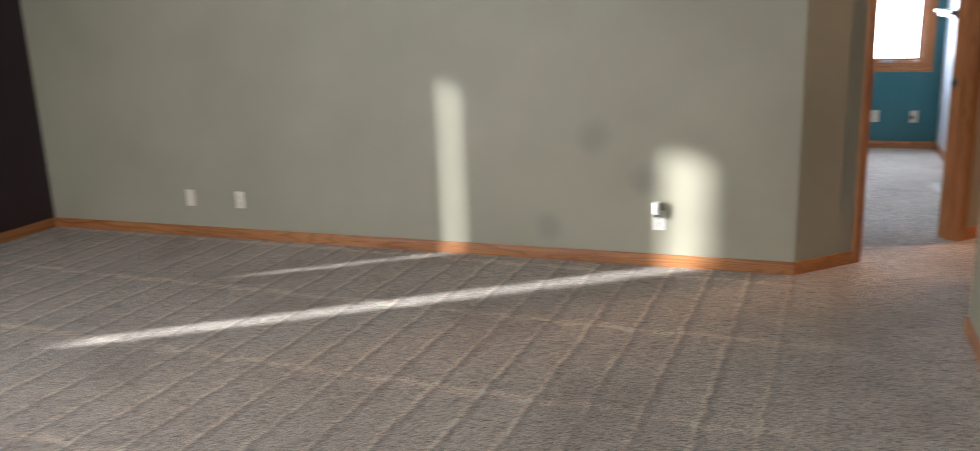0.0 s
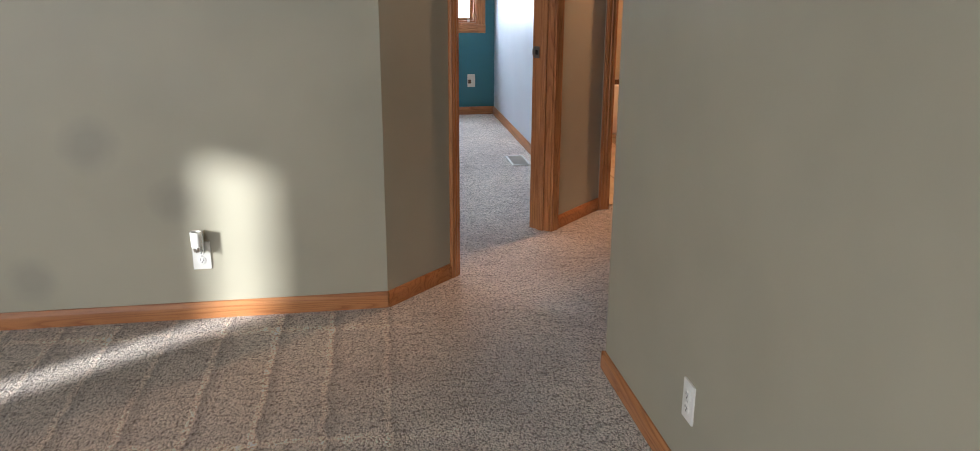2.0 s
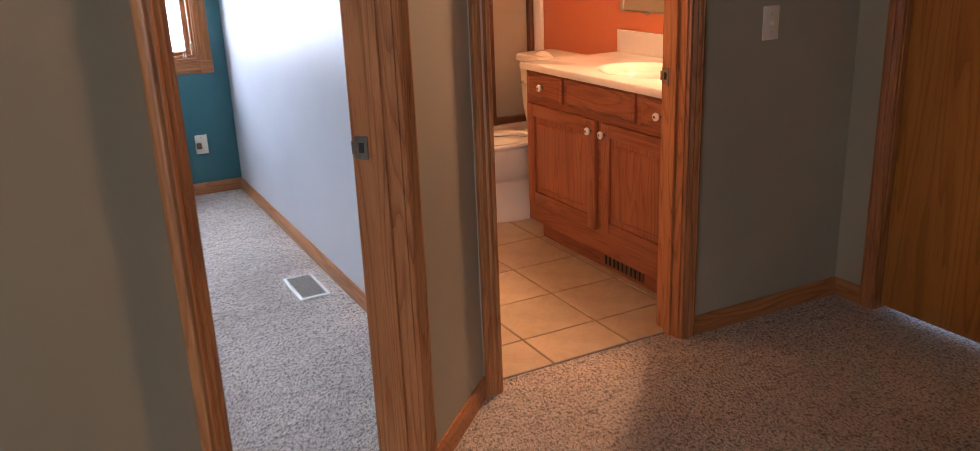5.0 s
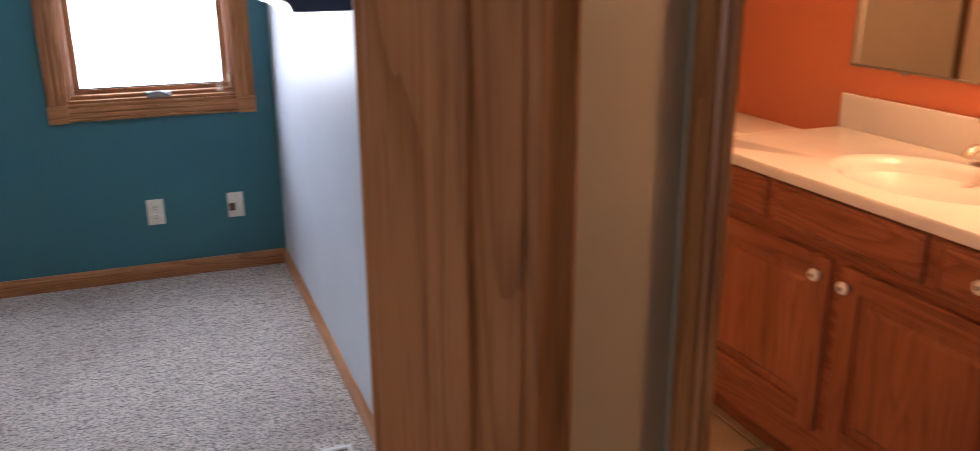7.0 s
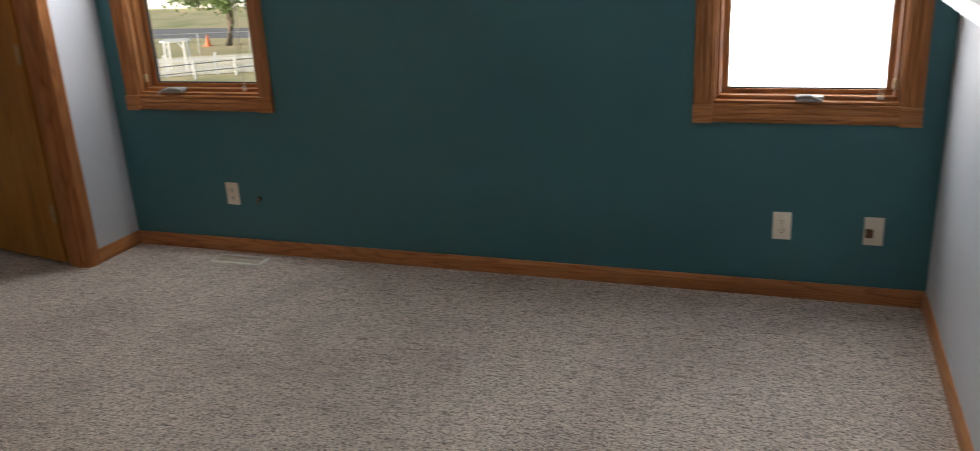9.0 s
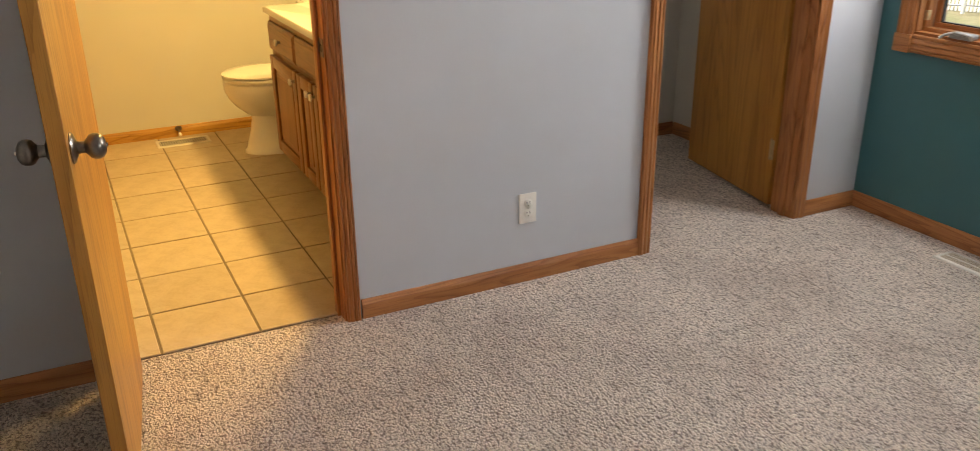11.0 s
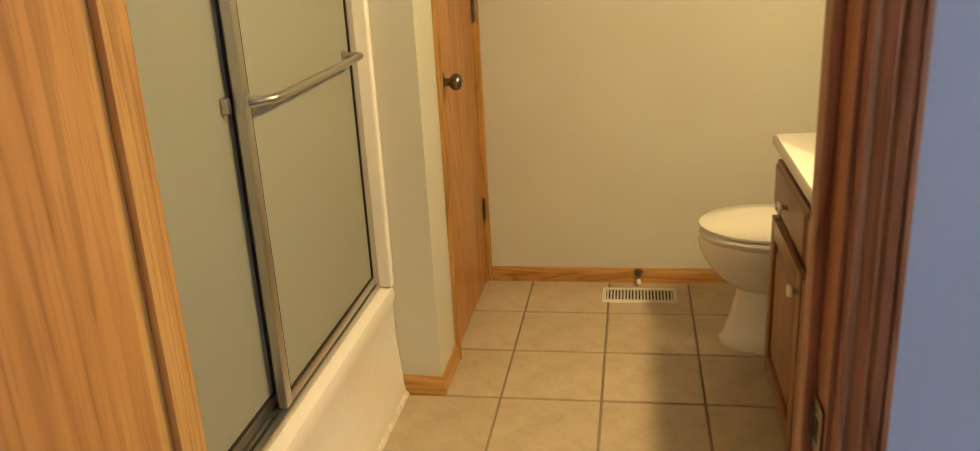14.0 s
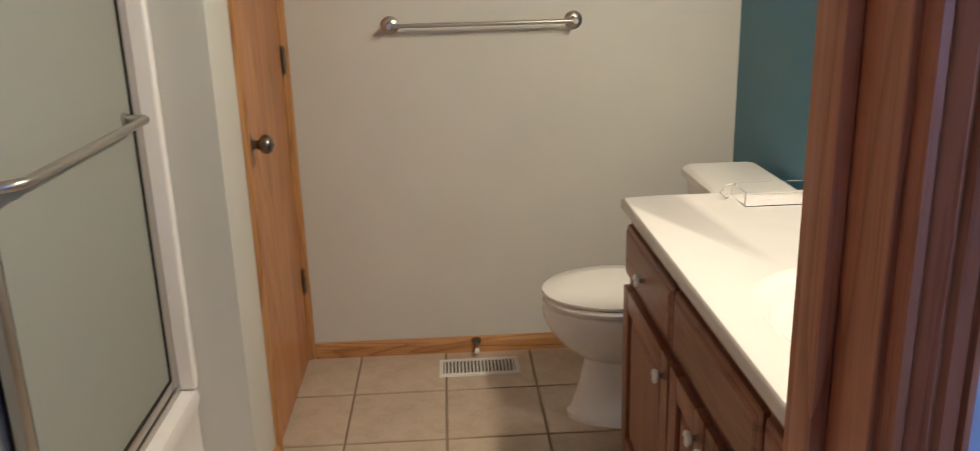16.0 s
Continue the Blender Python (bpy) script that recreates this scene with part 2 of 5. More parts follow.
def tile_material():
    m, nt, b = material("beige_ceramic_tile", 0.32)
    v = coords(nt)
    info = nt.nodes.new("ShaderNodeObjectInfo")
    n = noise_tex(nt, v, 9, 5, 0.65, 0.6)
    f = noise_tex(nt, v, 90, 3, 0.6)
    col = ramp(nt, n, [(0.28, (0.42, 0.335, 0.225)), (0.5, (0.51, 0.42, 0.30)), (0.75, (0.56, 0.475, 0.35))])
    col = mix(nt, 0.35, col, ramp(nt, f, [(0.3, (0.8, 0.78, 0.75)), (0.6, (1, 1, 1))]), "MULTIPLY")
    col = mix(nt, 1.0, col, ramp(nt, info.outputs["Random"], [(0, (0.93, 0.92, 0.90)), (1, (1.04, 1.03, 1.02))]), "MULTIPLY")
    nt.links.new(col, b.inputs["Base Color"])
    bump(nt, b, n, 0.06, 0.004)
    return m


tile_mat = tile_material()
grout = paint("tan_grout", (0.27, 0.215, 0.145), 0.9, 0.15)


def plain(name, color, rough, metal=0.0, vary=0.08, scale=30.0, bumpy=0.03):
    m, nt, b = material(name, rough, metal)
    v = coords(nt)
    n = noise_tex(nt, v, scale, 4)
    nt.links.new(ramp(nt, n, [(0.3, tuple(c * (1 - vary) for c in color)), (0.7, tuple(min(1, c * (1 + vary * 0.5)) for c in color))]), b.inputs["Base Color"])
    nt.links.new(math_node(nt, "ADD", math_node(nt, "MULTIPLY", n, rough * 0.4), rough * 0.8), b.inputs["Roughness"])
    bump(nt, b, n, bumpy, 0.001)
    return m


white_plastic = plain("white_plastic", (0.80, 0.78, 0.72), 0.35, vary=0.03)
ivory_plastic = plain("ivory_plastic", (0.78, 0.72, 0.60), 0.35, vary=0.03)
grey_plastic = plain("scuffed_grey_plastic", (0.36, 0.36, 0.34), 0.4, vary=0.25, scale=60)
porcelain = plain("white_porcelain", (0.82, 0.80, 0.75), 0.10, vary=0.02, bumpy=0.0)
marble = plain("ivory_cultured_marble", (0.66, 0.627, 0.585), 0.14, vary=0.03, scale=6, bumpy=0.0)
acrylic = plain("white_tub_acrylic", (0.82, 0.79, 0.755), 0.18, vary=0.02, bumpy=0.0)
nickel = material("brushed_nickel", 0.30, 1.0, (0.56, 0.54, 0.50))[0]
chrome = material("chrome", 0.08, 1.0, (0.75, 0.73, 0.70))[0]
brass = plain("antique_brass", (0.50, 0.38, 0.22), 0.38, 0.7, 0.2, 80)
pewter = plain("aged_pewter", (0.24, 0.21, 0.18), 0.30, 1.0, 0.2, 80)
bronze = plain("brown_bronze_frame", (0.16, 0.085, 0.045), 0.4, 0.4, 0.1)
dark = plain("dark_slot", (0.012, 0.011, 0.010), 0.7)
rubber = plain("black_rubber_seal", (0.014, 0.013, 0.013), 0.5)
vent_white = plain("white_painted_metal", (0.74, 0.72, 0.66), 0.4, vary=0.05)
tan_metal = plain("tan_painted_metal", (0.50, 0.44, 0.34), 0.45, vary=0.08)
navy = plain("navy_painted_wood", (0.022, 0.034, 0.075), 0.45, vary=0.1)
shelf_white = plain("white_gloss_shelf_paint", (0.80, 0.79, 0.75), 0.22, vary=0.02)
vinyl = plain("white_vinyl", (0.80, 0.80, 0.79), 0.5, vary=0.04)
cone_orange = plain("orange_cone_plastic", (0.75, 0.16, 0.03), 0.5)
steel_grey = plain("galvanised_wire", (0.33, 0.34, 0.34), 0.5, 0.6)
cord_mat = plain("white_cord", (0.75, 0.75, 0.72), 0.7)
caulk = plain("white_caulk", (0.72, 0.68, 0.60), 0.6, vary=0.25, scale=40)


def glass_material(name, color, rough, trans, ior=1.45):
    m, nt, b = material(name, rough, 0.0, color)
    b.inputs["Transmission Weight"].default_value = trans
    b.inputs["IOR"].default_value = ior
    return m


clear_glass = glass_material("window_glass", (1, 1, 1), 0.0, 1.0, 1.01)
smoky = material("smoky_plastic", 0.3, 0.0, (0.55, 0.53, 0.47))[0]
smoky.node_tree.nodes["Principled BSDF"].inputs["Alpha"].default_value = 0.45
clear_plastic = glass_material("clear_plastic", (1.0, 1.0, 1.0), 0.02, 1.0, 1.09)
frosted = glass_material("frosted_shower_glass", (0.40, 0.405, 0.350), 0.42, 0.30)
amber_glass = glass_material("frosted_amber_shower_glass", (0.52, 0.46, 0.34), 0.42, 0.25)
mirror = material("mirror_silver", 0.02, 1.0, (0.86, 0.85, 0.82))[0]


def ground_material():
    m, nt, b = material("dry_lawn", 0.95)
    v = coords(nt)
    n = noise_tex(nt, v, 0.18, 5, 0.6)
    f = noise_tex(nt, v, 7, 4, 0.7)
    col = ramp(nt, n, [(0.35, (0.50, 0.41, 0.22)), (0.5, (0.44, 0.39, 0.20)), (0.66, (0.26, 0.29, 0.11))])
    col = mix(nt, 0.5, col, ramp(nt, f, [(0.3, (0.6, 0.6, 0.6)), (0.65, (1, 1, 1))]), "MULTIPLY")
    nt.links.new(col, b.inputs["Base Color"])
    bump(nt, b, f, 0.5, 0.05)
    return m


lawn = ground_material()
asphalt = plain("pale_old_asphalt", (0.17, 0.17, 0.17), 0.9, vary=0.2, scale=3, bumpy=0.2)
concrete = plain("pale_concrete", (0.55, 0.54, 0.51), 0.85, vary=0.1, scale=2)
bark = plain("bark", (0.13, 0.10, 0.07), 0.9, vary=0.4, scale=14, bumpy=0.6)
leaf = plain("spring_leaves", (0.19, 0.28, 0.10), 0.6, vary=0.3, scale=3)
roof_mat = plain("grey_shingles", (0.10, 0.10, 0.10), 0.9, vary=0.3, scale=20)


# ---- building helpers ----
def box(bm, x0, x1, y0, y1, z0, z1, m=None):
    vs = [Vector((x, y, z)) for x in (x0, x1) for y in (y0, y1) for z in (z0, z1)]
    if m:
        vs = [m @ v for v in vs]
    v = [bm.verts.new(p) for p in vs]
    for f in ((0, 1, 3, 2), (4, 6, 7, 5), (0, 4, 5, 1), (2, 3, 7, 6), (0, 2, 6, 4), (1, 5, 7, 3)):
        bm.faces.new([v[i] for i in f])
    return v


def bevel(bm, width, segs=2):
    bmesh.ops.bevel(bm, geom=list(bm.edges), offset=width, segments=segs, affect="EDGES", profile=0.6, clamp_overlap=True)


def rounded(x0, x1, y0, y1, z0, z1, r, segs=2):
    bm = bmesh.new()
    box(bm, x0, x1, y0, y1, z0, z1)
    bevel(bm, r, segs)
    return bm


def loft(bm, rings, cap_a=True, cap_b=True):
    """Joins rings of equally many points; closed round."""
    rows = [[bm.verts.new(p) for p in ring] for ring in rings]
    n = len(rows[0])
    for a, b in zip(rows, rows[1:]):
        for i in range(n):
            bm.faces.new((a[i], a[(i + 1) % n], b[(i + 1) % n], b[i]))
    if cap_a:
        bm.faces.new(list(reversed(rows[0])))
    if cap_b:
        bm.faces.new(rows[-1])
    bmesh.ops.recalc_face_normals(bm, faces=list(bm.faces))
    return rows


def ellipse(cx, cy, z, a, b, n=28, egg=0.0):
    out = []
    for i in range(n):
        t = 2 * math.pi * i / n
        s = 1 - egg * (0.5 - 0.5 * math.sin(t))
        out.append(Vector((cx + a * s * math.cos(t), cy + b * math.sin(t), z)))
    return out


def prism(bm, profile, m, length):
    """A profile of (across, out) points, drawn along the local x of m; local y is out, z across."""
    loft(bm, [[m @ Vector((0, o, w)) for w, o in profile], [m @ Vector((length, o, w)) for w, o in profile]])


def lathe(bm, profile, m, n=20):
    """Turned round local z: rows of (radius, height)."""
    loft(bm, [[m @ Vector((r * math.cos(2 * math.pi * i / n), r * math.sin(2 * math.pi * i / n), h)) for i in range(n)] for r, h in profile])


def tube(bm, points, r, n=10):
    pts = [Vector(p) for p in points]
    rings = []
    for i, p in enumerate(pts):
        d = (pts[min(i + 1, len(pts) - 1)] - pts[max(i - 1, 0)]).normalized()
        q = d.to_track_quat("Z", "Y")
        rings.append([p + q @ Vector((r * math.cos(2 * math.pi * k / n), r * math.sin(2 * math.pi * k / n), 0)) for k in range(n)])
    loft(bm, rings)


def mesh_of(bm, name, mats, smooth=False):
    me = bpy.data.meshes.new(name)
    bmesh.ops.recalc_face_normals(bm, faces=list(bm.faces))
    if smooth:
        for f in bm.faces:
            f.smooth = True
        for e in bm.edges:
            if len(e.link_faces) == 2 and e.calc_face_angle(0) > 0.7:
                e.smooth = False
    bm.to_mesh(me)
    bm.free()
    for m in (mats if isinstance(mats, (list, tuple)) else [mats]):
        me.materials.append(m)
    return me


def part(name, bm, mat, parent, label="", smooth=True):
    ob = new(name, mesh_of(bm, name, mat, smooth))
    ob.parent = parent
    return tagged(ob, label)


def thing(name, m, label, category, group="", kind=""):
    ob = new(name)
    ob.empty_display_size = 0.1
    ob.matrix_world = m
    return tagged(ob, label, category, group, kind)


def structure(name, bm, mat, label, category, smooth=False):
    return tagged(new(name, mesh_of(bm, name, mat, smooth)), label, category, kind="structure")


def wall_pose(x, y, angle):
    return pose(x, y, 0, 0, 0, angle)


H = 2.44


def wall(name, m, length, front, back, label, openings=(), thick=0.115, z0=0.0):
    """A wall along local x, its front face at local y 0; openings: (start, end, bottom, top)."""
    bm = bmesh.new()
    x = 0.0
    for a, b, lo, hi in sorted(openings):
        if a > x:
            box(bm, x, a, 0, thick, z0, H)
        if lo > z0:
            box(bm, a, b, 0, thick, z0, lo)
        if hi < H:
            box(bm, a, b, 0, thick, hi, H)
        x = b
    if x < length:
        box(bm, x, length, 0, thick, z0, H)
    bmesh.ops.recalc_face_normals(bm, faces=list(bm.faces))
    for f in bm.faces:
        f.material_index = 1 if f.normal.y > 0.5 else 0
    bm.transform(m)
    return structure(name, bm, [front, back], label, "wall")


# ---- floors, walls, ceiling ----
bm = bmesh.new()
box(bm, -4.7, 3.6, -3.2, 9.7, -0.15, -0.0055)
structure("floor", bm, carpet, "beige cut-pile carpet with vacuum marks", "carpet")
bm = bmesh.new()
box(bm, -4.9, 3.7, -3.3, 9.8, H, H + 0.15)
structure("ceiling", bm, ceiling_white, "plain white painted ceiling", "ceiling")

DG = math.degrees(math.atan2(1.255, 1.27))
DL = math.hypot(1.27, 1.255)
M_LONG = wall_pose(-4.56, 5.14, 0)
M_DIAG = wall_pose(0.60, 5.14, DG)
M_BATH1 = wall_pose(1.87, 6.395, 0)
M_END = wall_pose(3.45, 6.51, -90)
M_NEAR = wall_pose(3.45, 4.45, 180)
M_RIGHT = wall_pose(1.337, 4.335, -90)
M_DARK = wall_pose(-4.56, -3.05, 90)
M_SOUTH = wall_pose(1.337, -3.05, 180)
M_BLUE = wall_pose(1.787, 9.465, -90)
M_TEAL = wall_pose(-1.99, 9.465, 0)
M_GREY = wall_pose(-1.99, 5.255, 90)
M_B2FAR = wall_pose(-4.575, 5.255, 90)
M_B2TEAL = wall_pose(-4.60, 7.85, 0)
M_LINEN = wall_pose(-3.752, 6.285, 180)
DOOR_H = 2.03
J = 0.018
D_DIAG = (0.483, 1.262)
D_BATH1 = (0.070, 0.785)
D_END = (0.315, 1.075)
D_BATH2 = (1.108, 1.810)
D_CLOSET = (3.08, 3.835)
D_LINEN = (0.135, 0.803)


def hole(d):
    return (d[0] - J, d[1] + J, 0, DOOR_H + J)


wall("wall_north", M_LONG, 5.16, beige, bath_grey, "beige painted living room wall with faint grey scuffs")
wall("wall_diagonal", M_DIAG, DL, beige, pale_blue, "beige angled wall with the bedroom doorway", [hole(D_DIAG)])
wall("wall_hall", M_BATH1, 1.58, beige, cream, "beige hall wall with the bathroom doorway", [hole(D_BATH1)])
wall("wall_hall_end", M_END, 2.175, beige, beige, "beige wall at the end of the hall", [hole(D_END)])
wall("wall_hall_near", M_NEAR, 2.113, beige, beige, "beige wall beside the hall")
wall("wall_east", M_RIGHT, 7.385, beige, beige, "beige painted wall with one outlet")
wall("wall_west", M_DARK, 8.19, maroon, maroon, "dark maroon painted living room wall", [(1.55, 3.95, 0.5, 2.10), (4.775, 4.985, 0.56, 1.97), (5.815, 5.935, 0.62, 1.97)])
wall("wall_south", M_SOUTH, 5.88, beige, beige, "beige living room wall with an added wide window opening", [(2.737, 5.137, 0.5, 2.15)])
wall("wall_bedroom_east", M_BLUE, 3.015, pale_blue, cream, "pale blue-grey bedroom wall", thick=0.10)
wall("wall_bedroom_north", M_TEAL, 3.777, teal, vinyl, "dark teal bedroom wall with two windows", [(0.166, 0.867, 0.79, 2.10), (2.94, 3.624, 0.79, 2.10)], 0.16)
wall("wall_bedroom_west", M_GREY, 4.21, pale_blue, bath_grey, "pale blue-grey bedroom wall with two doorways", [hole(D_BATH2), hole(D_CLOSET)])
wall("wall_bath_west", M_B2FAR, 2.595, bath_grey, vinyl, "pale grey bathroom wall with a towel bar")
wall("wall_bath_north", M_B2TEAL, 2.495, teal_lifted, bath_grey, "teal bathroom wall behind the toilet and vanity")
wall("wall_linen", M_LINEN, 0.848, bath_grey, bath_grey, "pale grey wall with the linen closet door", [hole(D_LINEN)])
wall("wall_tub_end", wall_pose(-3.637, 5.255, 90), 1.03, bath_grey, bath_grey, "pale grey end wall of the bathtub")
wall("wall_closet_back", wall_pose(-3.3, 7.965, 90), 1.50, bath_grey, vinyl, "plain pale closet wall")
wall("wall_closet_north", wall_pose(-3.415, 9.465, 0), 1.31, bath_grey, vinyl, "plain pale closet wall")
wall("wall_orange", wall_pose(3.30, 9.3, -90), 2.79, orange, vinyl, "bright orange bathroom wall")
wall("wall_bath_end", wall_pose(1.885, 9.3, 0), 1.53, acrylic, vinyl, "white bathtub surround wall")

# ---- oak trim ----
BASE = [(-0.012, 0), (-0.012, 0.013), (0.042, 0.013), (0.049, 0.0115), (0.053, 0.0085), (0.060, 0.0075), (0.064, 0.005), (0.064, 0)]
CASING = [(0, 0), (0, 0.010), (0.003, 0.013), (0.010, 0.013), (0.013, 0.010), (0.016, 0.013), (0.026, 0.0165), (0.032, 0.0125), (0.036, 0.0165), (0.046, 0.018), (0.049, 0.014), (0.052, 0.018), (0.058, 0.017), (0.060, 0.014), (0.060, 0)]


def baseboard(m, a, b, mat, label="varnished oak baseboard"):
    bm = bmesh.new()
    prism(bm, BASE, m @ Matrix.Translation((a, 0, 0)) @ Matrix.Diagonal((1, -1, 1, 1)), b - a)
    structure("baseboard", bm, mat, label, "baseboard", True)


CW = 0.060
baseboard(M_LONG, 0.0, 5.16, oak_x)
baseboard(M_DIAG, 0.0, D_DIAG[0] - CW, oak_d)
baseboard(M_DIAG, D_DIAG[1] + CW, DL - 0.005, oak_d)
baseboard(M_BATH1, 0.0, D_BATH1[0] - CW, oak_x)
baseboard(M_BATH1, D_BATH1[1] + CW, 1.58, oak_x)
baseboard(M_END, 0.128, D_END[0] - CW, oak_y)
baseboard(M_END, D_END[1] + CW, 2.06, oak_y)
baseboard(M_NEAR, 0.013, 2.126, oak_x)
baseboard(M_RIGHT, -0.115, 7.385, oak_y)
baseboard(M_DARK, 0.0, 8.177, oak_y)
baseboard(M_BLUE, 0.013, 2.985, oak_y)
baseboard(M_TEAL, 0.0, 3.777, oak_x)
baseboard(M_GREY, 0.0, D_BATH2[0] - CW, oak_y)
baseboard(M_GREY, D_BATH2[1] + CW, D_CLOSET[0] - CW, oak_y)
baseboard(M_GREY, D_CLOSET[1] + CW, 4.197, oak_y)
baseboard(M_B2FAR, 1.05, 2.595, lamplit_y)
baseboard(wall_pose(-3.637, 5.255, 90), 0.905, 1.043, lamplit_y)
baseboard(M_LINEN, -0.115, D_LINEN[0] - 0.025, lamplit_x)
baseboard(wall_pose(-3.3, 7.965, 90), 0.0, 1.495, oak_y)
baseboard(wall_pose(-3.415, 9.465, 0), 0.13, 1.30, oak_x)


def doorway(number, m, d, depth, label, front=(CW, CW), back=True, plate=None, stop=0.5, up=None, flat_mat=None):
    """Jambs, stops and casings of one doorway. front: casing widths; plate: (side, height)."""
    a, b = d
    up, level = up or oak_z, flat_mat or oak_x
    root = thing("door_%d" % number, m @ pose(a, 0, 0), label, "door frame", kind="structure")
    w = b - a
    for nm, x0, x1 in (("side_jamb", -J, 0), ("side_jamb", w, w + J)):
        part(nm, rounded(x0 + 0.0005, x1 - 0.0005, -0.001, depth + 0.001, -0.012, DOOR_H, 0.001, 1), up, root)
    part("head_jamb", rounded(-J, w + J, -0.001, depth + 0.001, DOOR_H, DOOR_H + J, 0.001, 1), level, root)
    s0 = depth * stop
    part("door_stop", rounded(0.0, 0.011, s0, s0 + 0.033, -0.012, DOOR_H, 0.003), up, root)
    part("door_stop", rounded(w - 0.011, w, s0, s0 + 0.033, -0.012, DOOR_H, 0.003), up, root)
    sides = [(-0.001, -1)] + ([(depth + 0.001, 1)] if back else [])
    for y, sgn in sides:
        for k, wd in enumerate(front):
            if wd < 0.01:
                continue
            prof = [(p * wd / CW, o) for p, o in CASING]
            bm = bmesh.new()
            # across runs from the opening outwards
            base = Matrix(((0, 0, -1 if k == 0 else 1, -0.006 if k == 0 else w + 0.006), (0, sgn, 0, y), (1, 0, 0, -0.012), (0, 0, 0, 1)))
            prism(bm, prof, base, DOOR_H + 0.018 + wd)
            part("casing", bm, up, root)
        bm = bmesh.new()
        base = Matrix(((1, 0, 0, -0.006), (0, sgn, 0, y), (0, 0, 1, DOOR_H + 0.006), (0, 0, 0, 1)))
        prism(bm, CASING, base, w + 0.012)
        part("head_casing", bm, level, root)
    if plate:
        side, z, yy = plate
        x = 0.0 if side == 0 else w
        s = 1 if side == 0 else -1
        bm = rounded(min(x, x + s * 0.0025), max(x, x + s * 0.0025), yy - 0.016, yy + 0.020, z - 0.029, z + 0.029, 0.0012, 1)
        lip = bmesh.new()
        box(lip, min(x, x + s * 0.004), max(x, x + s * 0.004), yy + 0.014, yy + 0.026, z - 0.016, z + 0.016)
        pl = part("strike_plate", bm, pewter, root, "aged pewter strike plate")
        part("lip", lip, pewter, pl)
        # a dark block on the plate draws the shade in the hole
        hb = bmesh.new()
        box(hb, min(x, x + s * 0.003), max(x, x + s * 0.003), yy - 0.006, yy + 0.008, z - 0.012, z + 0.012)
        part("latch_hole", hb, dark, pl, "dark latch hole")
    return root


doorway(1, M_DIAG, D_DIAG, 0.115, "oak bedroom door frame with a pewter strike plate", plate=(1, 0.930, 0.098), stop=0.30)
doorway(2, M_BATH1, D_BATH1, 0.115, "oak hall bathroom door frame", plate=(1, 0.930, 0.098), stop=0.30)
d3 = doorway(3, M_END, D_END, 0.115, "oak door frame with a closed oak door", back=False)
part("door_leaf", rounded(0.003, D_END[1] - D_END[0] - 0.003, 0.02, 0.055, 0.012, DOOR_H - 0.003, 0.002), door_oak, d3)
d4 = doorway(4, M_GREY, D_BATH2, 0.115, "oak bathroom door frame with a pewter strike plate", front=(CW, 0.046), plate=(1, 0.925, 0.022), stop=0.42)
# its hinge side, as yellow as the door, has lamplight in its colour
for ob in d4.children:
    if ob.data.materials[0] == oak_z and max(v.co.x for v in ob.data.vertices) < 0.2:
        ob.data.materials[0] = lamplit_z
doorway(5, M_GREY, D_CLOSET, 0.115, "oak closet door frame", stop=0.30)
d6 = doorway(6, M_LINEN, D_LINEN, 0.115, "narrow oak linen door frame", front=(0.018, 0.012), back=False, stop=0.5, up=lamplit_z, flat_mat=lamplit_x)


def round_knob(parent, m, mat, label):
    """A round door knob with its rose, standing out along local z."""
    bm = bmesh.new()
    lathe(bm, [(0.033, 0), (0.033, 0.003), (0.029, 0.007), (0.020, 0.010), (0.0165, 0.012)], m, 28)
    rose = part("rose", bm, mat, parent, label)
    bm = bmesh.new()
    lathe(bm, [(0.014, 0.010), (0.0125, 0.018), (0.013, 0.026), (0.018, 0.031), (0.0245, 0.036), (0.0275, 0.044), (0.0272, 0.052), (0.0235, 0.060), (0.015, 0.0655), (0.006, 0.067)], m, 28)
    part("knob", bm, mat, rose)
    bm = bmesh.new()
    lathe(bm, [(0.0055, 0.066), (0.005, 0.070), (0.002, 0.0705)], m, 12)
    part("key_button", bm, chrome, rose)


def hinge(parent, x, y, z, mat, m=None):
    bm = bmesh.new()
    mm = (m or Matrix()) @ Matrix.Translation((x, y, z))
    for i in range(3):
        lathe(bm, [(0.0062, -0.044 + i * 0.0295), (0.0062, -0.044 + i * 0.0295 + 0.0285)], mm, 12)
    lathe(bm, [(0.004, 0.044), (0.005, 0.047), (0.002, 0.050)], mm, 10)
    box(bm, -0.016, 0.012, -0.0045, -0.0035, -0.044, 0.044, mm)
    return part("hinge", bm, mat, parent, "worn brass butt hinge")


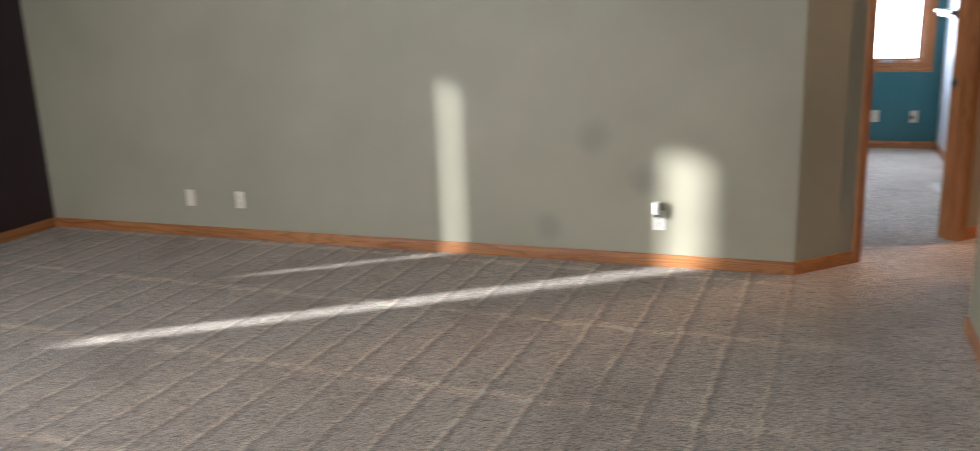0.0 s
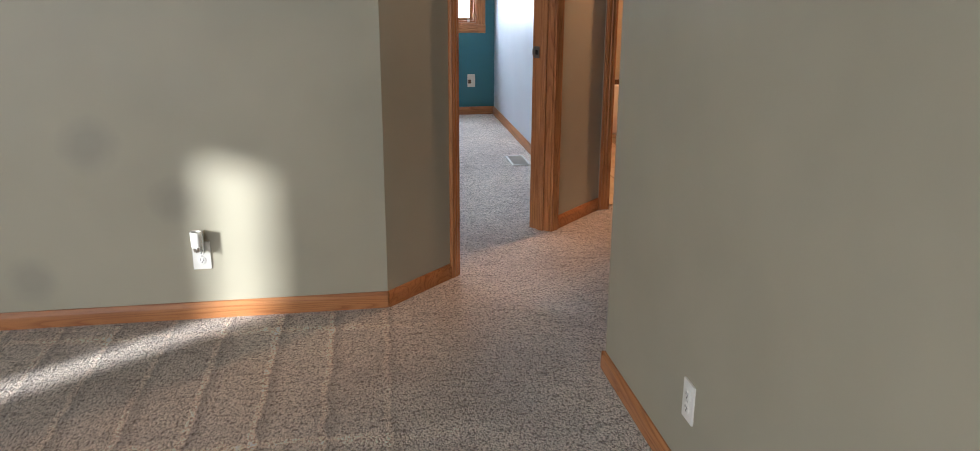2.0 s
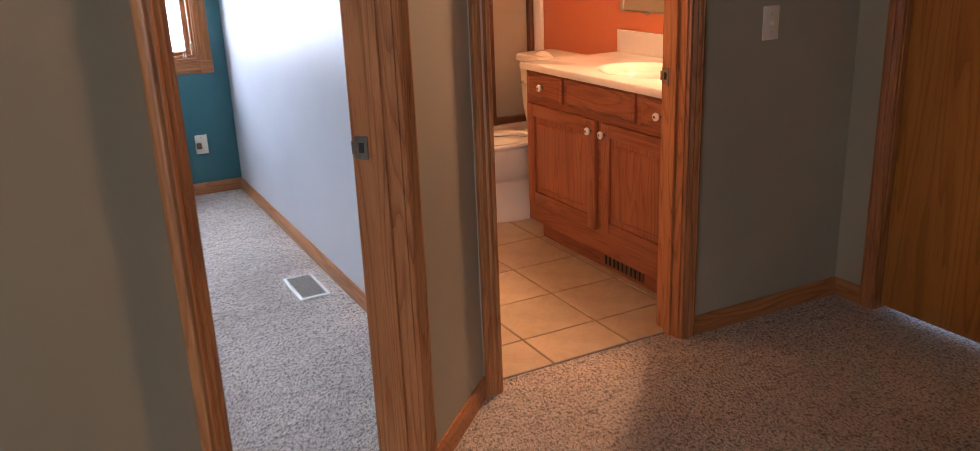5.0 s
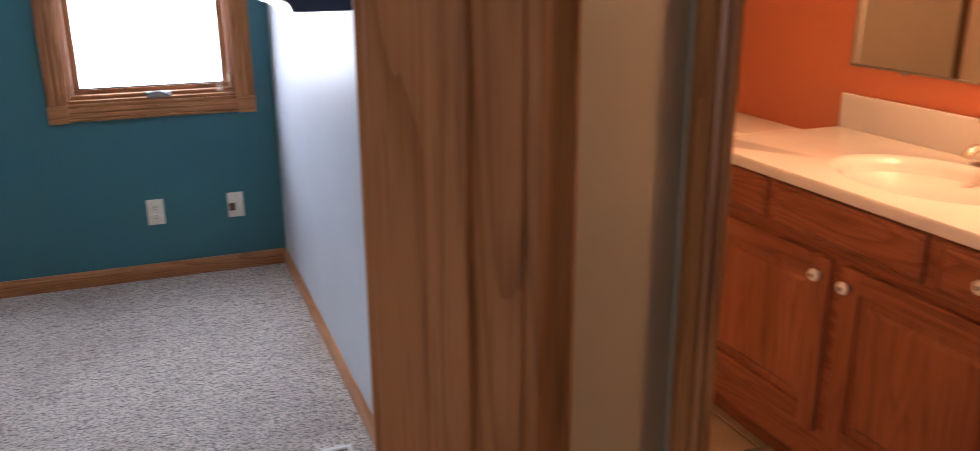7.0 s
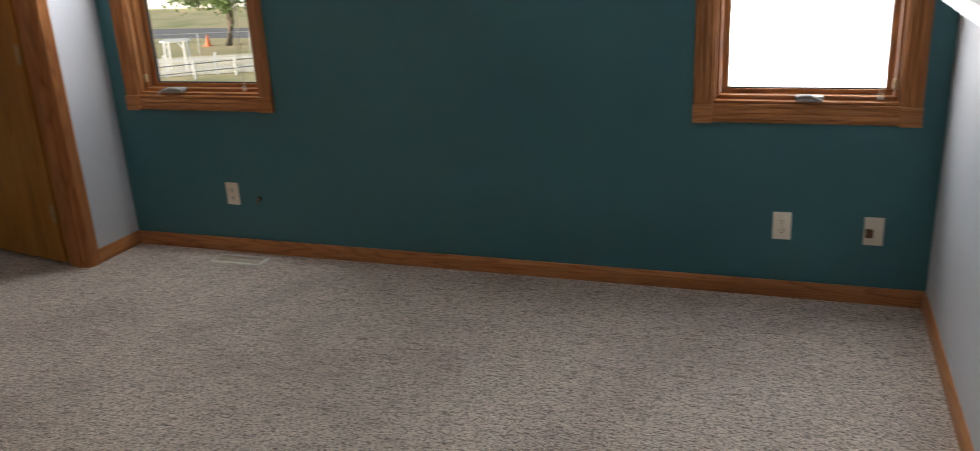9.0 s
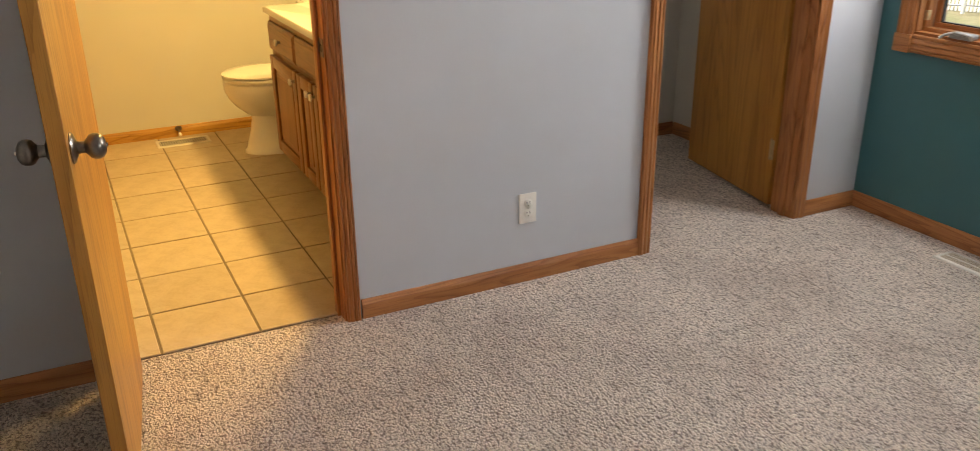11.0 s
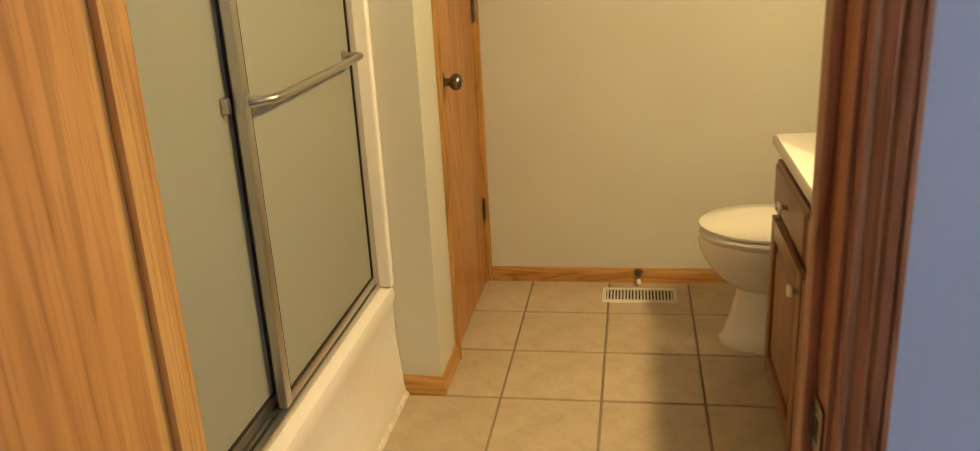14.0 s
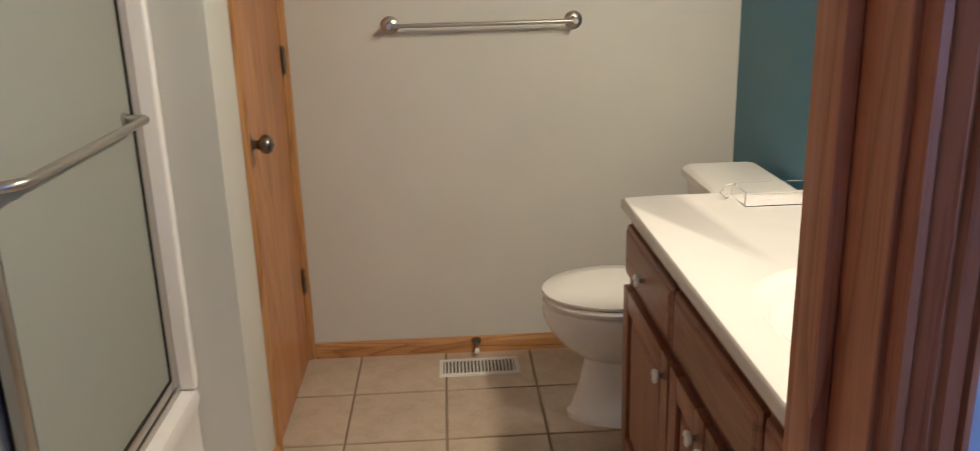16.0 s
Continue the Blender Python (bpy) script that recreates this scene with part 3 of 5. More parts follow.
def flush_door(name, m, width, label, knob_x, knob_sides, hinge_y, knob_z=0.94, hinge_z=(0.27, 1.04, 1.82), hinge_mat=None):
    """A flush oak door; local x from the hinge edge, thickness along local y from 0 to 0.035."""
    root = thing(name, m, label, "door")
    part("leaf", rounded(0.0, width, 0.0, 0.035, 0.012, DOOR_H - 0.004, 0.0015, 1), door_oak, root)
    for s in knob_sides:
        mm = Matrix.Translation((knob_x, 0.035 if s > 0 else 0.0, knob_z)) @ pose(0, 0, 0, -90 if s > 0 else 90)
        round_knob(root, mm, pewter, "aged pewter round knob")
    for z in hinge_z:
        hinge(root, 0.004, hinge_y, z, hinge_mat or brass)
    return root


# bathroom door, swung open into the bedroom
flush_door("bathroom_door", pose(-1.958, 6.372, 0, 0, 0, DOOR2_TURN), 0.683, "open flush oak door with a round pewter knob", 0.683 - 0.060, (1, -1), -0.005, 0.90)
# closet door, swung open into the closet
flush_door("closet_door", pose(-2.125, 9.122, 0, 0, 0, CLOSET_TURN), 0.715, "open flush oak closet door with a round knob", 0.715 - 0.062, (1, -1), 0.046)
# linen closet door, closed
lin = flush_door("linen_door", pose(-3.752 - D_LINEN[1] + 0.002, 6.247, 0, 0, 0, 0), 0.664, "closed flush oak linen closet door", 0.664 - 0.058, (1,), 0.042, 0.943, (0.32, 1.11, 1.85), pewter)
part("latch_plate", rounded(0.6615, 0.6655, 0.004, 0.031, 0.912, 0.974, 0.001, 1), pewter, lin, "dark latch plate")


# ---- outlets and switches ----
def outlet(m, label="white duplex electrical outlet", mat=None, sockets=True, jack=False):
    """A cover plate on a wall; local x along the wall, -y out of it."""
    mat = mat or white_plastic
    root = thing("wall_outlet", m, label, "outlet", "wall outlets")
    part("cover_plate", rounded(-0.035, 0.035, -0.006, 0.0005, -0.057, 0.057, 0.0025), mat, root)
    if sockets:
        for dz in (-0.0195, 0.0195):
            bm = bmesh.new()
            lathe(bm, [(0.0165, 0.0), (0.0165, 0.0022), (0.0155, 0.0028)], Matrix.Translation((0, -0.006, dz)) @ pose(0, 0, 0, 90), 20)
            s = part("socket", bm, mat, root)
            # raised dark blocks draw the shade inside the slots
            bm = bmesh.new()
            box(bm, -0.0072, -0.0048, -0.0094, -0.0085, dz - 0.001, dz + 0.008)
            box(bm, 0.0048, 0.0072, -0.0094, -0.0085, dz - 0.001, dz + 0.008)
            box(bm, -0.0022, 0.0022, -0.0094, -0.0085, dz - 0.010, dz - 0.0055)
            part("slot", bm, dark, s, "dark socket slots")
    bm = bmesh.new()
    lathe(bm, [(0.003, 0), (0.003, 0.0012), (0.001, 0.0016)], Matrix.Translation((0, -0.006, 0.0 if sockets else 0.041)) @ pose(0, 0, 0, 90), 10)
    part("screw", bm, nickel, root)
    if jack:
        part("jack", rounded(-0.030, -0.002, -0.020, -0.005, -0.024, 0.010, 0.004), bronze, root, "dangling brown cable jack")
    return root


outlet(M_LONG @ pose(1.243, 0, 0.262), "ivory wall plate with a small jack", ivory_plastic, False, False)
outlet(M_LONG @ pose(1.643, 0, 0.262), "ivory duplex electrical outlet", ivory_plastic)
o3 = outlet(M_LONG @ pose(4.43, 0, 0.262), "white duplex outlet under a night light")
outlet(M_RIGHT @ pose(0.634, 0, 0.275), "white duplex outlet on a beige wall")
outlet(M_TEAL @ pose(3.230, 0, 0.300), "white duplex outlet on a teal wall", ivory_plastic)
outlet(M_TEAL @ pose(3.569, 0, 0.298), "white wall plate with a dangling brown jack", ivory_plastic, False, True)
outlet(M_TEAL @ pose(0.633, 0, 0.300), "ivory duplex outlet on a teal wall", ivory_plastic)
outlet(M_GREY @ pose(2.517, 0, 0.283), "white duplex outlet on a pale blue wall")

nl = thing("night_light", M_LONG @ pose(4.44, 0, 0.315), "white plug-in night light in the outlet", "night light")
part("plug", rounded(-0.034, -0.004, -0.022, -0.007, -0.034, 0.004, 0.005, 3), white_plastic, nl)
bm = bmesh.new()
lathe(bm, [(0.017, -0.006), (0.020, -0.004), (0.0215, 0.056), (0.0195, 0.057), (0.018, 0.050), (0.016, 0.010)], Matrix.Translation((-0.020, -0.036, 0.0)), 24)
part("shade", bm, white_plastic, nl, "white open cylindrical shade")
bm = bmesh.new()
lathe(bm, [(0.006, -0.030), (0.012, -0.026), (0.0145, -0.016), (0.013, -0.006), (0.008, 0.0)], Matrix.Translation((-0.020, -0.034, 0.0)), 18)
part("bulb", bm, chrome, nl, "shiny bulb socket")
bm = bmesh.new()
loft(bm, [[Vector((x, y, z)) for x, y in ((0.004, -0.046), (0.006, -0.046), (0.006, -0.010), (0.004, -0.010))] for z in (-0.034, 0.0, 0.040, 0.056)])
part("side_shield", bm, smoky, nl, "translucent smoky side shield")

sw = thing("light_switch", M_BATH1 @ pose(3.017 - 1.87, 0, 1.085), "ivory toggle light switch plate", "light switch")
part("cover_plate", rounded(-0.035, 0.035, -0.006, 0.0005, -0.057, 0.057, 0.0025), ivory_plastic, sw)
bm = bmesh.new()
box(bm, -0.005, 0.005, -0.019, -0.005, -0.004, 0.009, pose(0, 0, 0, 18))
part("toggle", bm, ivory_plastic, sw)
for z in (-0.03, 0.03):
    bm = bmesh.new()
    lathe(bm, [(0.003, 0), (0.003, 0.0012)], Matrix.Translation((0, -0.006, z)) @ pose(0, 0, 0, 90), 10)
    part("screw", bm, nickel, sw)

# capped cable stub on the teal wall
st = thing("cable_stub", M_TEAL @ pose(0.785, 0, 0.282), "short dark cable stub poking out of the wall", "cable")
bm = bmesh.new()
tube(bm, [(0, 0.01, 0), (0, -0.012, 0), (0.003, -0.022, -0.006), (0.004, -0.026, -0.020)], 0.005)
part("cable", bm, bronze, st)
bm = bmesh.new()
lathe(bm, [(0.012, 0), (0.010, 0.003), (0.005, 0.004)], pose(0, 0, 0, 90), 12)
part("rose", bm, dark, st)


# ---- floor registers ----
def register(m, length, width, label, mat=vent_white, slats=18, slat_mat=None, bar=True):
    """A floor vent; local x along its length."""
    root = thing("floor_register", m, label, "floor vent", "floor registers")
    hl, hw = length / 2, width / 2
    rim = 0.016
    bm = bmesh.new()
    rings = []
    for dx, zz in ((0, 0.0), (0.003, 0.006), (rim, 0.007), (rim, 0.002)):
        rings.append([Vector((sx * (hl - dx), sy * (hw - dx), zz)) for sx, sy in ((-1, -1), (1, -1), (1, 1), (-1, 1))])
    loft(bm, rings, False, False)
    part("frame", bm, mat, root, smooth=False)
    # a dark sheet draws the shade of the duct below
    bm = bmesh.new()
    box(bm, -hl + rim, hl - rim, -hw + rim, hw - rim, 0.0005, 0.0015)
    part("duct_opening", bm, dark, root, "dark sheet for the shaded duct")
    n = slats
    step = (length - 2 * rim) / n
    for i in range(n):
        x = -hl + rim + (i + 0.5) * step
        bm = bmesh.new()
        box(bm, -step * 0.24, step * 0.24, -hw + rim, hw - rim, -0.001, 0.0015, pose(x, 0, 0.005, 0, 25, 0))
        part("slat", bm, slat_mat or mat, root, smooth=False)
    if bar:
        bm = bmesh.new()
        box(bm, -hl + rim, hl - rim, -0.003, 0.003, 0.0035, 0.0065)
        part("cross_bar", bm, mat, root, smooth=False)
    return root


register(pose(1.645, 7.63, -0.004, 0, 0, 90), 0.285, 0.135, "white metal floor register in the carpet", slats=24, bar=False)
register(pose(-1.280, 9.338, -0.004), 0.285, 0.11, "white-rimmed metal floor register with tan slats", vent_white, 20, tan_metal)
register(pose(-4.430, 6.908, 0.003, 0, 0, 90), 0.290, 0.135, "white metal floor register on bathroom tiles", slats=20, bar=False)

# ---- bedroom windows ----
def window(number, x0, x1, z0, z1, label):
    """A casement in the teal wall; local origin at the opening's lower left."""
    w, h, dep = x1 - x0, z1 - z0, 0.16
    root = thing("window_%d" % number, pose(x0, 9.465, z0), label, "window", kind="structure")
    cw = 0.073
    # jamb liner
    for nm, a in (("side_jamb", (0, 0.012, 0, dep, 0, h)), ("side_jamb", (w - 0.012, w, 0, dep, 0, h)), ("sill", (0, w, -0.002, dep, -0.001, 0.012)), ("head_jamb", (0, w, 0, dep, h - 0.012, h))):
        part(nm, rounded(*a, 0.001, 1), oak_z if nm == "side_jamb" else oak_x, root)
    # casing with small corner blocks
    prof = [(p * cw / CW, o * 1.1) for p, o in CASING]
    for k in (0, 1):
        bm = bmesh.new()
        base = Matrix(((0, 0, -1 if k == 0 else 1, 0.004 if k == 0 else w - 0.004), (0, -1, 0, 0), (1, 0, 0, -0.002), (0, 0, 0, 1)))
        prism(bm, prof, base, h + 0.07)
        part("casing", bm, oak_z, root)
        xx = -cw + 0.004 if k == 0 else w - 0.004
        part("corner_block", rounded(xx - 0.002, xx + cw + 0.002, -0.024, 0, -0.075, -0.002, 0.003), oak_x, root)
    bm = bmesh.new()
    base = Matrix(((1, 0, 0, 0.006), (0, -1, 0, 0), (0, 0, -1, 0.0), (0, 0, 0, 1)))
    prism(bm, [(p * 1.2, o) for p, o in CASING], base, w - 0.012)
    part("apron", bm, oak_x, root)
    # stool step with metal-like stops
    part("stop", rounded(0.012, w - 0.012, 0.035, 0.075, 0.012, 0.028, 0.002), oak_x, root)
    part("stop", rounded(0.012, 0.026, 0.035, 0.075, 0.028, h - 0.012, 0.002), oak_z, root)
    part("stop", rounded(w - 0.026, w - 0.012, 0.035, 0.075, 0.028, h - 0.012, 0.002), oak_z, root)
    # sash
    sash = part("sash", rounded(0.026, w - 0.026, 0.078, 0.112, 0.020, 0.046, 0.002), oak_x, root, "oak casement sash")
    part("rail", rounded(0.026, w - 0.026, 0.078, 0.112, h - 0.05, h - 0.012, 0.002), oak_x, sash)
    part("stile", rounded(0.026, 0.052, 0.078, 0.112, 0.046, h - 0.05, 0.002), oak_z, sash)
    part("stile", rounded(w - 0.052, w - 0.026, 0.078, 0.112, 0.046, h - 0.05, 0.002), oak_z, sash)
    bm = bmesh.new()
    for a in ((0.052, w - 0.052, 0.046, 0.050), (0.052, w - 0.052, h - 0.054, h - 0.05)):
        box(bm, a[0], a[1], 0.086, 0.104, a[2], a[3])
    for a in ((0.052, 0.056), (w - 0.056, w - 0.052)):
        box(bm, a[0], a[1], 0.086, 0.104, 0.050, h - 0.054)
    part("glazing_seal", bm, rubber, sash, "dark glazing seal")
    bm = bmesh.new()
    box(bm, 0.052, w - 0.052, 0.093, 0.097, 0.046, h - 0.05)
    gl = part("pane", bm, clear_glass, sash)
    gl.visible_shadow = False
    # crank
    cx = w * (0.30 if number == 1 else 0.52)
    cr = part("crank", rounded(cx - 0.045, cx + 0.055, -0.014, 0.035, 0.010, 0.034, 0.009, 3), grey_plastic, root, "grey folding crank operator")
    bm = bmesh.new()
    pts = [(cx + 0.04, -0.016, 0.030), (cx - 0.01, -0.022, 0.036), (cx - 0.045, -0.034, 0.024), (cx - 0.062, -0.042, 0.010)] if number == 1 else [(cx + 0.05, -0.016, 0.018), (cx + 0.01, -0.020, 0.034), (cx - 0.03, -0.018, 0.034)]
    tube(bm, pts, 0.006, 8)
    part("handle", bm, grey_plastic, cr)
    # lock and blind cords
    part("sash_lock", rounded(w - 0.034 if number == 2 else 0.014, w - 0.018 if number == 2 else 0.030, 0.030, 0.050, 0.055, 0.095, 0.003), brass, root, "small brass sash lock")
    return root


window(1, -1.824, -1.123, 0.79, 2.10, "oak casement window looking on a lawn")
window(2, 0.95, 1.634, 0.79, 2.10, "oak casement window, bright daylight outside")
for wx in (-1.235, 1.555):
    c = thing("blind_cord", pose(wx, 9.500, 0.815), "thin white blind pull cords", "cord", "blind cords")
    for k, dx in enumerate((0.0, 0.012)):
        bm = bmesh.new()
        tube(bm, [(dx + 0.01, 0, 1.28), (dx * 1.4, 0, 0.6), (dx, 0, 0.0)], 0.0012, 6)
        part("cord", bm, cord_mat, c)
        bm = bmesh.new()
        lathe(bm, [(0.002, 0.02), (0.005, 0.0), (0.004, -0.006)], Matrix.Translation((dx, 0, -0.002)), 8)
        part("tassel", bm, cord_mat, c)

# ---- wall shelf in the bedroom ----
sh = thing("wall_shelf", pose(1.787, 7.63, 1.250, 0, 0, -90), "white crown-moulded wall shelf with a navy end", "shelf")
# local x runs towards the room's south, local y into the wall
SD = 0.215
prof = [(0.0, -SD + 0.035), (0.006, -SD + 0.033), (0.020, -SD + 0.027), (0.030, -SD + 0.014), (0.034, -SD + 0.006), (0.036, -SD), (0.056, -SD), (0.056, 0), (0.0, 0)]
bm = bmesh.new()
prism(bm, prof, pose(-0.92, 0, 0), 0.918)
part("board", bm, shelf_white, sh, smooth=False)
bm = bmesh.new()
prism(bm, prof, pose(-0.002, 0, 0), 0.003)
part("end_cap", bm, navy, sh, "navy painted end", smooth=False)

# ---- toilets ----
def toilet(m, label, lid_open):
    """Back of the tank at local y 0, the bowl towards -y."""
    root = thing("toilet", m, label, "toilet", "toilets")
    up = 0.05 if lid_open else 0.0
    n = 32
    bm = bmesh.new()
    rings = [ellipse(0, -0.365, 0.0, 0.116, 0.284, n), ellipse(0, -0.365, 0.018, 0.117, 0.285, n), ellipse(0, -0.362, 0.03, 0.112, 0.276, n),
             ellipse(0, -0.360, 0.12, 0.096, 0.250, n), ellipse(0, -0.360, 0.19, 0.086, 0.236, n), ellipse(0, -0.360, 0.205, 0.088, 0.238, n),
             ellipse(0, -0.372, 0.222, 0.106, 0.254, n), ellipse(0, -0.392, 0.255, 0.138, 0.272, n), ellipse(0, -0.420, 0.300, 0.163, 0.280, n), ellipse(0, -0.440, 0.345, 0.177, 0.281, n), ellipse(0, -0.445, 0.372, 0.183, 0.280, n),
             ellipse(0, -0.445, 0.390, 0.184, 0.280, n), ellipse(0, -0.445, 0.398, 0.176, 0.272, n),
             ellipse(0, -0.480, 0.396, 0.138, 0.188, n), ellipse(0, -0.475, 0.35, 0.128, 0.176, n), ellipse(0, -0.45, 0.26, 0.080, 0.11, n), ellipse(0, -0.43, 0.22, 0.045, 0.06, n)]
    loft(bm, rings)
    bowl = part("bowl", bm, porcelain, root)
    for sx in (-1, 1):
        bm = bmesh.new()
        lathe(bm, [(0.013, 0), (0.013, 0.006), (0.008, 0.014), (0.003, 0.016)], Matrix.Translation((sx * 0.105, -0.29, 0.006)), 12)
        part("bolt_cap", bm, porcelain, bowl)
    bm = bmesh.new()
    outer, inner = (0.186, 0.235), (0.128, 0.178)
    rows = [ellipse(0, -0.487, 0.402, inner[0] + 0.004, inner[1] + 0.004, n), ellipse(0, -0.487, 0.402, outer[0], outer[1], n), ellipse(0, -0.487, 0.412, outer[0] + 0.003, outer[1] + 0.003, n),
            ellipse(0, -0.487, 0.421, outer[0] - 0.006, outer[1] - 0.006, n), ellipse(0, -0.487, 0.423, (outer[0] + inner[0]) / 2, (outer[1] + inner[1]) / 2, n), ellipse(0, -0.487, 0.417, inner[0], inner[1], n), ellipse(0, -0.487, 0.402, inner[0] + 0.004, inner[1] + 0.004, n)]
    loft(bm, rows, False, False)
    part("seat", bm, porcelain, root)
    for sx in (-0.07, 0.07):
        part("seat_hinge", rounded(sx - 0.02, sx + 0.02, -0.275, -0.240, 0.398, 0.430, 0.006), porcelain, root)
    bm = bmesh.new()
    rows = [ellipse(0, -0.235, 0.0, 0.178, 0.230, n), ellipse(0, -0.235, 0.002, 0.186, 0.237, n), ellipse(0, -0.235, 0.010, 0.187, 0.238, n), ellipse(0, -0.235, 0.016, 0.178, 0.229, n), ellipse(0, -0.235, 0.021, 0.12, 0.16, n), ellipse(0, -0.235, 0.0225, 0.03, 0.04, n)]
    loft(bm, rows)
    if lid_open:
        bm.transform(Matrix.Diagonal((0.94, 0.88, 1.0, 1.0)))
    bm.transform(pose(0, -0.253, 0.425, -97 if lid_open else 0))
    part("lid", bm, porcelain, root)
    bm = bmesh.new()
    def ring(z, hx, y0, y1, c=0.03):
        out = []
        for cx, cy, a0 in ((hx - c, y1 - c, 0), (-hx + c, y1 - c, 90), (-hx + c, y0 + c, 180), (hx - c, y0 + c, 270)):
            for k in range(5):
                a = radians(a0 + k * 22.5)
                out.append(Vector((cx + c * math.cos(a), cy + c * math.sin(a), z)))
        return out
    loft(bm, [ring(0.39, 0.175, -0.20, -0.02), ring(0.41, 0.19, -0.21, -0.015), ring(0.55, 0.215, -0.222, -0.012), ring(0.720 + up, 0.225, -0.230, -0.010)])
    tank = part("tank", bm, porcelain, root)
    bm = bmesh.new()
    loft(bm, [ring(0.720 + up, 0.232, -0.238, -0.006), ring(0.727 + up, 0.238, -0.245, -0.004), ring(0.750 + up, 0.238, -0.245, -0.004), ring(0.760 + up, 0.230, -0.236, -0.010)])
    part("tank_lid", bm, porcelain, root)
    bm = bmesh.new()
    tube(bm, [(-0.17, -0.225, 0.665), (-0.17, -0.246, 0.665), (-0.125, -0.252, 0.660), (-0.095, -0.252, 0.655)], 0.006)
    part("flush_lever", bm, chrome, tank, "chrome flush lever")
    bm = bmesh.new()
    loft(bm, [ring(0.02, 0.085, -0.22, -0.07), ring(0.20, 0.08, -0.24, -0.07), ring(0.34, 0.12, -0.26, -0.05), ring(0.392, 0.16, -0.26, -0.03)])
    part("pedestal_back", bm, porcelain, root)
    return root


toilet(pose(-4.055, 7.825, 0.003), "white two-piece toilet, lid closed, on tile", False)
toilet(pose(3.295, 8.02, 0.003, 0, 0, -90), "white two-piece toilet with its lid raised", True)


# ---- vanities ----
def ceramic_knob(parent, x, y, z):
    mm = Matrix.Translation((x, y, z)) @ pose(0, 0, 0, 90)
    bm = bmesh.new()
    lathe(bm, [(0.009, 0), (0.007, 0.003), (0.005, 0.010), (0.006, 0.014)], mm, 14)
    stem = part("knob", bm, pewter, parent, "pewter stem")
    bm = bmesh.new()
    lathe(bm, [(0.006, 0.013), (0.0145, 0.016), (0.0165, 0.021), (0.0145, 0.026), (0.007, 0.0285)], mm, 18)
    part("button", bm, porcelain, stem, "white ceramic button")
    bm = bmesh.new()
    lathe(bm, [(0.006, 0.028), (0.005, 0.0305), (0.002, 0.031)], mm, 10)
    part("centre_pin", bm, pewter, stem)


def stepped_front(x0, x1, z0, z1):
    """A slab drawer front with a stepped, moulded edge, standing out towards -y."""
    bm = bmesh.new()
    rows = []
    for d, y in ((0, 0.0), (0, -0.010), (0.004, -0.013), (0.009, -0.014), (0.012, -0.017), (0.018, -0.019)):
        rows.append([Vector((a, y, c)) for a, c in ((x0 + d, z0 + d), (x1 - d, z0 + d), (x1 - d, z1 - d), (x0 + d, z1 - d))])
    loft(bm, rows)
    return bm


def panel_door(parent, x0, x1, z0, z1, knob_x, knob_z):
    s = 0.056
    bm = bmesh.new()
    box(bm, x0 + s - 0.004, x1 - s + 0.004, -0.008, 0.0, z0 + s - 0.004, z1 - s + 0.004)
    dr = part("door", bm, van_z, parent, smooth=False)
    for nm, a, mat in (("stile", (x0, x0 + s, z0, z1), van_z), ("stile", (x1 - s, x1, z0, z1), van_z), ("rail", (x0 + s, x1 - s, z0, z0 + s), van_x), ("rail", (x0 + s, x1 - s, z1 - s, z1), van_x)):
        part(nm, rounded(a[0], a[1], -0.020, 0.0, a[2], a[3], 0.004), mat, dr)
    bm = bmesh.new()
    rows = []
    for d, y in ((0.002, -0.0085), (0.022, -0.0095), (0.030, -0.0155), (0.034, -0.0165)):
        rows.append([Vector((a, y, c)) for a, c in ((x0 + s + d, z0 + s + d), (x1 - s - d, z0 + s + d), (x1 - s - d, z1 - s - d), (x0 + s + d, z1 - s - d))])
    loft(bm, rows)
    part("raised_panel", bm, van_z, dr, smooth=False)
    ceramic_knob(dr, knob_x, -0.019, knob_z)


